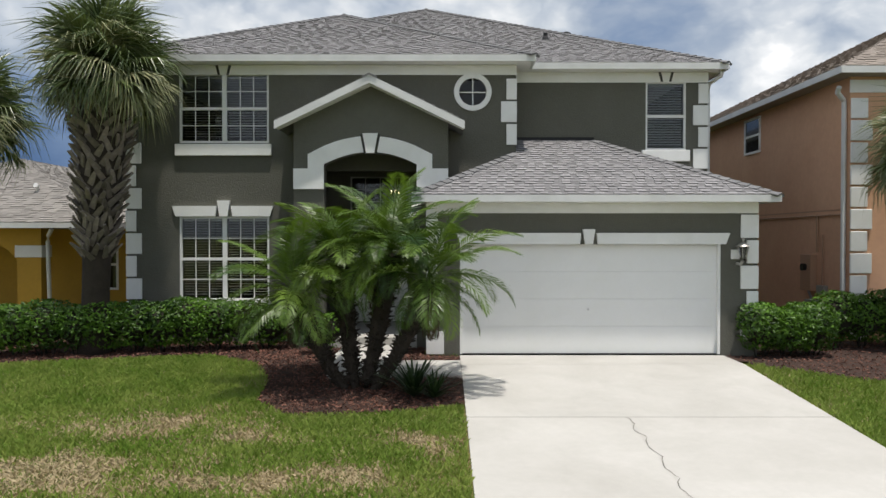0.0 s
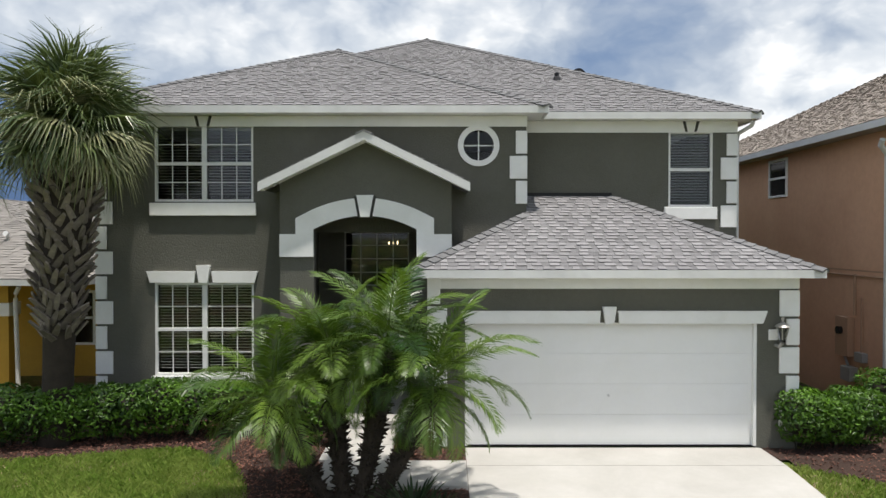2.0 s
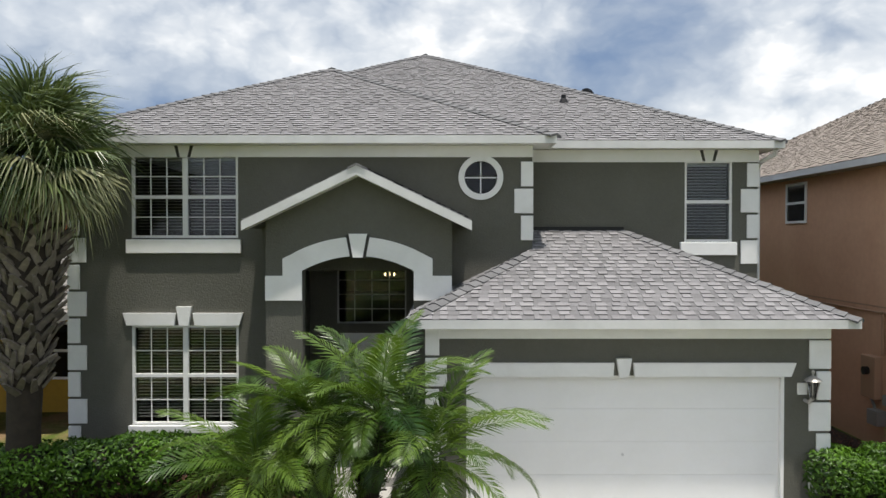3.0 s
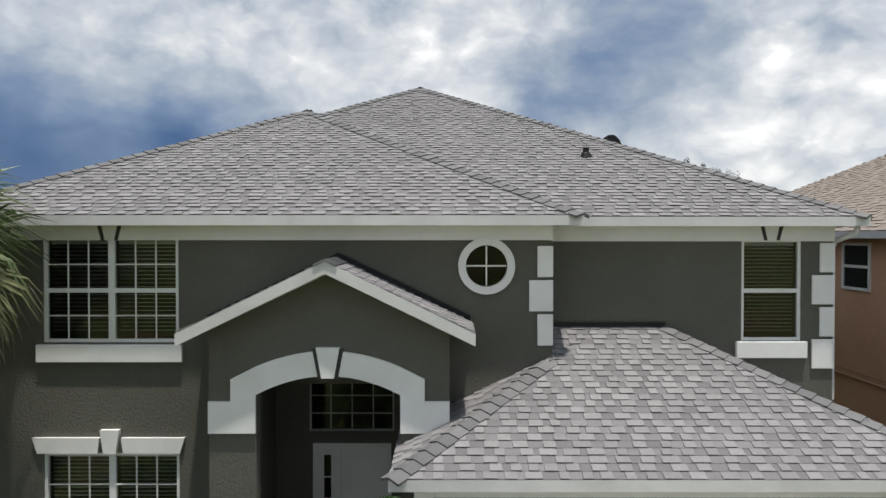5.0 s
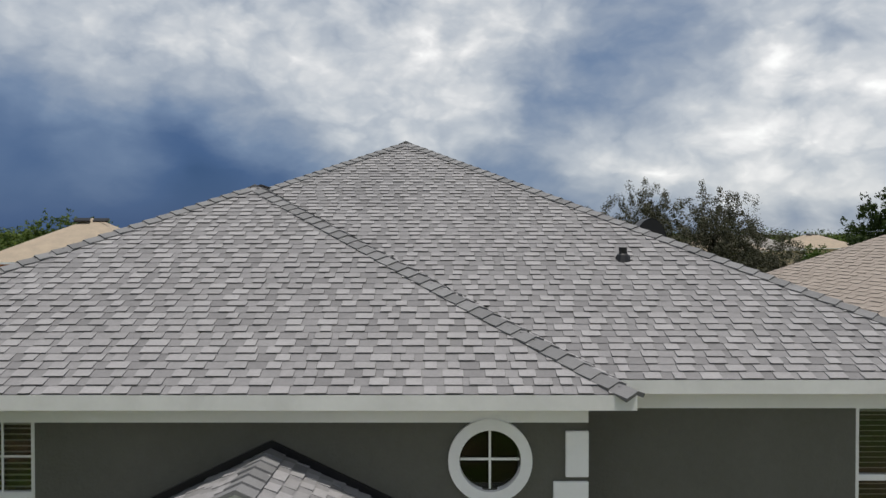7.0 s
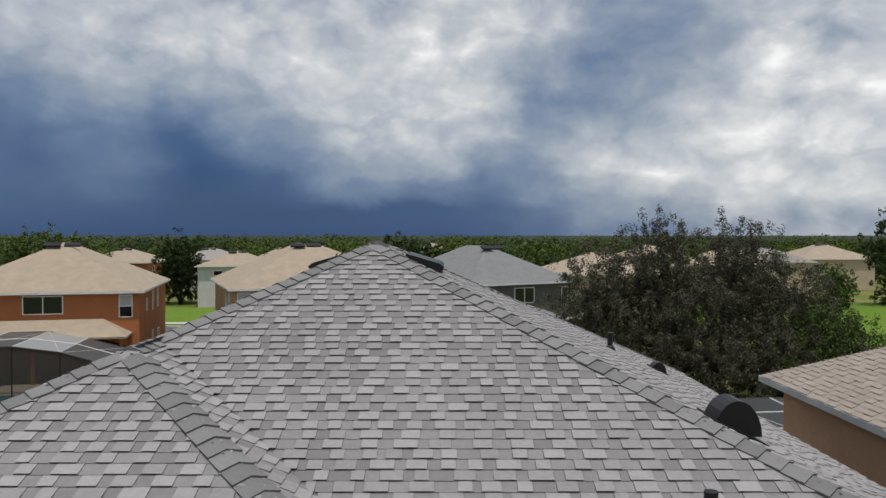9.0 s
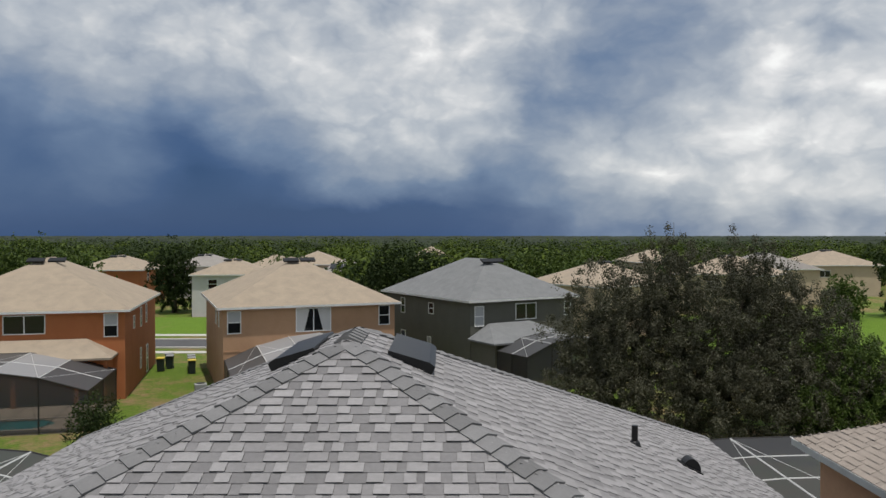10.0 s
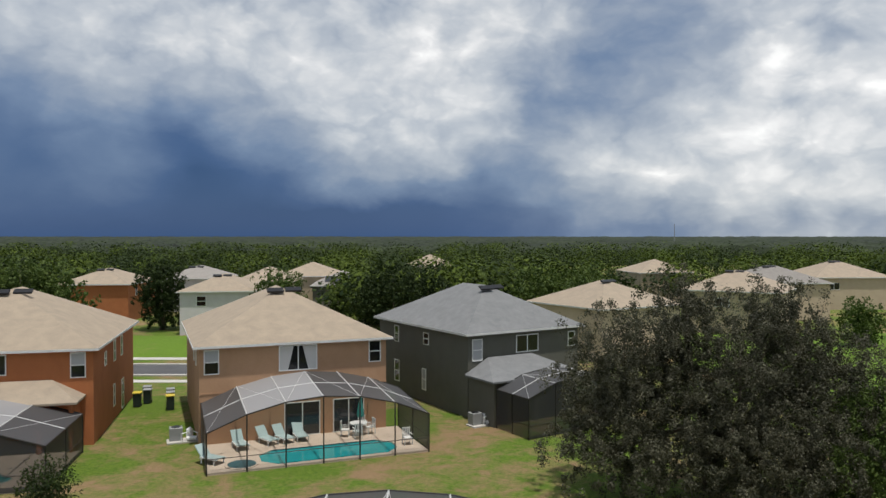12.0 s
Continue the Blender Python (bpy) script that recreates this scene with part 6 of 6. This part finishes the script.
def street():
    r = part("road", boxed(-90, -8, 69.5, 74.7, -0.2, -0.045), ASPHALT)
    tagged(r, "grey asphalt residential street", "road", kind="structure")
    for y0, y1 in ((69.1, 69.5), (74.7, 75.1)):
        k = part("kerb", boxed(-90, -8, y0, y1, -0.2, 0.06), CONCRETE)
        tagged(k, "pale concrete kerb along the street", "kerb", kind="structure")
    for y0, y1 in ((77.8, 79.2), (66.2, 67.4)):
        k = part("pavement", boxed(-90, -8, y0, y1, -0.2, -0.03), CONCRETE)
        tagged(k, "pale concrete pavement along the street", "pavement", kind="structure")


street()


def bright_lawn(x0, x1, y0, y1, rise, label):
    """A lush lawn that swells gently over the ground."""
    bm = bmesh.new()
    n = 18
    grid = []
    for j in range(n + 1):
        f = j / n
        row = []
        for i in range(n + 1):
            e = i / n
            x, y = x0 + (x1 - x0) * e, y0 + (y1 - y0) * f
            z = -0.05 + rise * math.sin(math.pi * f) * min(1.0, 3 * e * (1 - e) + 0.15) + 0.05 * noise.noise((x * 0.2, y * 0.2, 0.0)) * math.sin(math.pi * f)
            row.append(bm.verts.new((x, y, z)))
        grid.append(row)
    for j in range(n):
        for i in range(n):
            bm.faces.new((grid[j][i], grid[j][i + 1], grid[j + 1][i + 1], grid[j + 1][i]))
    tagged(part("lawn", bm, LUSH, None, "", True), label, "lawn", kind="structure")


bright_lawn(-38.0, -17.0, 79.3, 96.0, 0.7, "lush green lawn across the street")
bright_lawn(24.0, 75.0, 48.0, 98.0, 2.6, "bright green grassy slope beyond the oak")
# ---- trees behind ----
OAKLEAF = leaf_material("dull_oak_leaf", (0.014, 0.018, 0.007), (0.125, 0.120, 0.080), (0.05, 0.055, 0.02), 0.5, 0.75, shine=0.18)
WOODS = leaf_material("woodland_crown_leaf", (0.009, 0.020, 0.005), (0.105, 0.145, 0.022), (0.05, 0.08, 0.01), 0.7, 0.4, shine=0.1, scale=0.11, swing=2.4)
WOODLEAF = leaf_material("woodland_leaf", (0.030, 0.058, 0.010), (0.10, 0.14, 0.026), (0.06, 0.1, 0.02), 0.6, 0.6)
DARKLEAF = leaf_material("dark_tree_leaf", (0.010, 0.020, 0.006), (0.042, 0.062, 0.016), (0.03, 0.05, 0.01), 0.6, 0.6, shine=0.12)


def broad_tree(name, x, y, lobes, trunk_r, height, leaves, leaf, mat, seed, label, clump=1500, tight=1.0):
    """Tapered trunk, limbs to each lobe of the crown, and leaves in many small clumps."""
    rng = random.Random(seed)
    tree = thing(name, x, y, -0.06, 0, label, "tree")
    part("trunk", tubed([(0, 0, -0.05), (0.1, 0, height * 0.15), (0.0, 0.1, height * 0.3)], [trunk_r * 1.3, trunk_r, trunk_r * 0.8], 12), BARK, tree, smooth=True)
    lumps = []
    total = sum(r[0] * r[1] * r[2] for _, r in lobes) ** 1.0
    for c, r in lobes:
        c = Vector(c)
        mid = Vector((c.x * 0.4, c.y * 0.4, height * 0.35))
        part("limb", tubed([(0, 0.1, height * 0.28), mid, c, c + Vector((0, 0, r[2] * 0.6))], [trunk_r * 0.6, trunk_r * 0.4, trunk_r * 0.2, 0.02], 7), BARK, tree)
        share = r[0] * r[1] * r[2] / total
        clumps = max(10, int(clump * share ** 0.9 * min(1.0, leaves / 60000 + 0.25)))
        for _ in range(clumps):
            d = Vector((rng.gauss(0, 1), rng.gauss(0, 1), rng.gauss(0, 1))).normalized()
            f = rng.uniform(0.3, 1.05) if rng.random() < 0.85 else rng.uniform(1.0, 1.3)
            p = c + Vector((d.x * r[0], d.y * r[1], d.z * r[2])) * f
            if p.z < 0.35:
                continue
            q = rng.uniform(0.22, 0.55) * tight * (min(r) / 3.0) ** 0.5
            lumps.append(leaf_shell(rng, int(leaves * share / clumps), p, (q, q, q * rng.uniform(0.9, 1.6)), leaf, 0.15))
    tagged(joined("crown", lumps, mat, tree), kind="stuff")
    return tree


broad_tree("tree", 13.49, 39.87, [((-1.2, 0, 7.6), (2.4, 2.6, 2.6)), ((3.2, 0.4, 7.7), (2.3, 2.6, 2.6)), ((-4.2, 0, 5.4), (3.2, 3.2, 3.0)), ((0.8, -1.5, 4.8), (4.2, 3.2, 3.3)),
                                ((5.6, 0.2, 5.0), (3.0, 3.2, 2.9)), ((-4.4, -1.8, 2.7), (3.5, 3.2, 2.3)), ((1.2, -3.2, 2.4), (4.6, 3.4, 2.2)), ((6.2, -2.0, 2.5), (3.0, 3.2, 2.3))],
           0.35, 9.0, 300000, 0.068, OAKLEAF, 101, "large dull green live oak behind the pool cages", 3000, 0.85)
broad_tree("tree", 20.6, 37.5, [((0, 0, 3.5), (2.3, 2.3, 2.0)), ((-1.6, -1.2, 2.0), (2.2, 2.2, 1.5)), ((2.4, -0.6, 2.4), (2.4, 2.4, 1.7))], 0.2, 6.0, 42000, 0.085, WOODLEAF, 102,
           "lighter green tree beside the oak", 900)
broad_tree("tree", -46.05, 85.43, [((0, 0, 6.8), (5.0, 4.5, 3.2)), ((4.4, 0, 5.2), (3.4, 3.2, 2.6)), ((-4.5, 0, 5.4), (3.5, 3.2, 2.8))], 0.3, 8.0, 12000, 0.24, WOODLEAF, 103,
           "bright green spreading tree behind the orange house")
broad_tree("tree", -36.73, 102.0, [((0, 0, 6.0), (3.2, 3.2, 3.6)), ((0.3, 0, 3.2), (3.2, 3.2, 2.8))], 0.3, 8.0, 8000, 0.24, DARKLEAF, 104, "dark tree beside the pale house")
broad_tree("tree", -5.2, 89.58, [((0, 0, 5.5), (4.0, 3.5, 3.4)), ((4.0, 1, 5.0), (3.5, 3.0, 3.2)), ((-3.0, 2, 4.5), (3.0, 3.0, 3.0))], 0.3, 7.0, 11000, 0.24, DARKLEAF, 105,
           "dark green tree behind the peach house")
broad_tree("tree", -20.16, 97.86, [((0, 0, 5.6), (3.2, 3, 2.4))], 0.2, 6.0, 4000, 0.22, WOODLEAF, 106, "small green tree among the houses")
broad_tree("tree", 48.18, 75.08, [((0, 0, 8.0), (3.6, 3.6, 4.0)), ((1.0, 0, 4.0), (3.4, 3.4, 3.2))], 0.3, 10.0, 12000, 0.22, DARKLEAF, 107, "dark tall tree at the edge of the green slope")
broad_tree("tree", 39.9, 73.53, [((0, 0, 4.0), (1.8, 1.8, 2.4))], 0.15, 5.0, 4000, 0.18, WOODLEAF, 108, "small tree on the bright lawn")
broad_tree("shrub", -16.12, 35.01, [((0, 0, 1.5), (1.1, 1.1, 1.3))], 0.06, 2.4, 4500, 0.075, DARKLEAF, 109, "dark leafy shrub beside the pool cage")
broad_tree("tree", 12.45, 95.79, [((0, 0, 5.5), (4.0, 3.5, 3.2)), ((6.0, 3, 5.0), (4.0, 3.5, 3.2))], 0.3, 7.0, 8000, 0.26, WOODLEAF, 110, "green trees between the houses")


def woods(seed, count, near, far, mat, leaf, per, label, spread=0.78):
    """Far woods: many uneven crowns of leaf clumps."""
    rng = random.Random(seed)
    verts, faces = [], []
    made = 0
    while made < count:
        y = near + (far - near) * rng.random() ** 2.0
        x = rng.uniform(-spread, spread) * y + 0.5
        if y < 150 and -60 < x < -14:
            continue
        if y < 135 and x > 8:
            continue
        if 135 <= y < 230 and 30 < x < 90 and rng.random() < 0.6:
            continue
        made += 1
        h = rng.uniform(5.0, 11.0) * (1.0 if y > 200 else 0.86)
        r = rng.uniform(1.8, 5.2) * (1 + y / 350)
        n = max(24, int(per * min(1.0, 260 / y)))
        size = leaf * max(1.0, y / 260)
        for _ in range(n):
            d = Vector((rng.gauss(0, 1), rng.gauss(0, 1), rng.gauss(0, 1))).normalized()
            f = rng.uniform(0.55, 1.05)
            p = Vector((x + d.x * r * f, y + d.y * r * f, h * 0.58 + d.z * h * 0.42 * f))
            u = Vector((rng.gauss(0, 1), rng.gauss(0, 1), rng.gauss(0, 1))).normalized()
            m = (d + Vector((rng.gauss(0, 0.5), rng.gauss(0, 0.5), rng.gauss(0, 0.4) + 0.7))).normalized()
            v = m.cross(u)
            if v.length < 0.05:
                continue
            v.normalize()
            u = v.cross(m)
            s = size * rng.uniform(0.6, 1.4)
            k = len(verts)
            verts += [tuple(p - u * s), tuple(p + v * s * 0.6 - m * s * 0.2), tuple(p + u * s * 0.9), tuple(p - v * s * 0.6 - m * s * 0.2)]
            faces.append((k, k + 1, k + 2, k + 3))
    tagged(mesh_of("woods", verts, faces, mat), label, "woods", kind="stuff")


woods(201, 800, 105, 430, WOODS, 0.42, 260, "mixed green woodland behind the houses")
woods(202, 450, 110, 430, DARKLEAF, 0.42, 230, "darker crowns in the woodland behind the houses")
CANOPY = material("woodland_canopy", (0.004, 0.009, 0.004), 0.95, 0, (0.022, 0.034, 0.009), 0.02, 0.9, 0.6, coarse=0.9, coord="World", gain=3.2)


def canopy(near, far, step):
    """The tops of the far woods, crown beside crown, as one uneven sheet down to the ground at its near edge."""
    ys, y = [], near
    while y < far:
        ys.append(y)
        y += step * (1 + (y - near) / 500)
    xs_count = 420
    verts, faces = [], []
    for j, y in enumerate(ys):
        half = 0.85 * y
        for i in range(xs_count):
            x = -half + 2 * half * i / (xs_count - 1)
            big = noise.noise((x * 0.012, y * 0.012, 1.0))
            crown = 1.0 - min(1.0, noise.voronoi((x * 0.11, y * 0.11, 0.0))[0][0] * 1.3) ** 2
            h = 0.0 if j == 0 else 5.0 + 2.4 * big + 3.0 * crown + 8.5 * max(0.0, (y - 700) / 1900) + 0.9 * noise.noise((x * 0.5, y * 0.5, 2.0))
            verts.append((x, y, h))
    for j in range(len(ys) - 1):
        for i in range(xs_count - 1):
            k = j * xs_count + i
            faces.append((k, k + 1, k + xs_count + 1, k + xs_count))
    tagged(mesh_of("far_woods", verts, faces, CANOPY, None, "", True), "far green woodland reaching to the horizon", "woods", kind="stuff")


canopy(330, 2600, 4.0)


def mast():
    m = thing("radio_mast", 300 + 0.48, 960, -0.06, 0, "thin far radio mast above the woods", "mast")
    part("pole", tubed([(0, 0, 0), (0, 0, 30)], [0.6, 0.35], 6), GREYLID, m)


mast()
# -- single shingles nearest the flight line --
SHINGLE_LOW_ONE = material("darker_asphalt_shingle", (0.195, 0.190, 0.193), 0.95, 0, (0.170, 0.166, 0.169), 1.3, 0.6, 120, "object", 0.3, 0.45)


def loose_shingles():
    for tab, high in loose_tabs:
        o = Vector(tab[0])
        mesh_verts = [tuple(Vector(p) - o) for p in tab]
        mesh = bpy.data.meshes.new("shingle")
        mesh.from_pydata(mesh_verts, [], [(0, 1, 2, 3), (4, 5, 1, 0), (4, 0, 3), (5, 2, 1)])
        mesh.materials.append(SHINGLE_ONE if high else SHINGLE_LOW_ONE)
        s = new("shingle", mesh)
        s.parent = main
        s.location = o


loose_shingles()
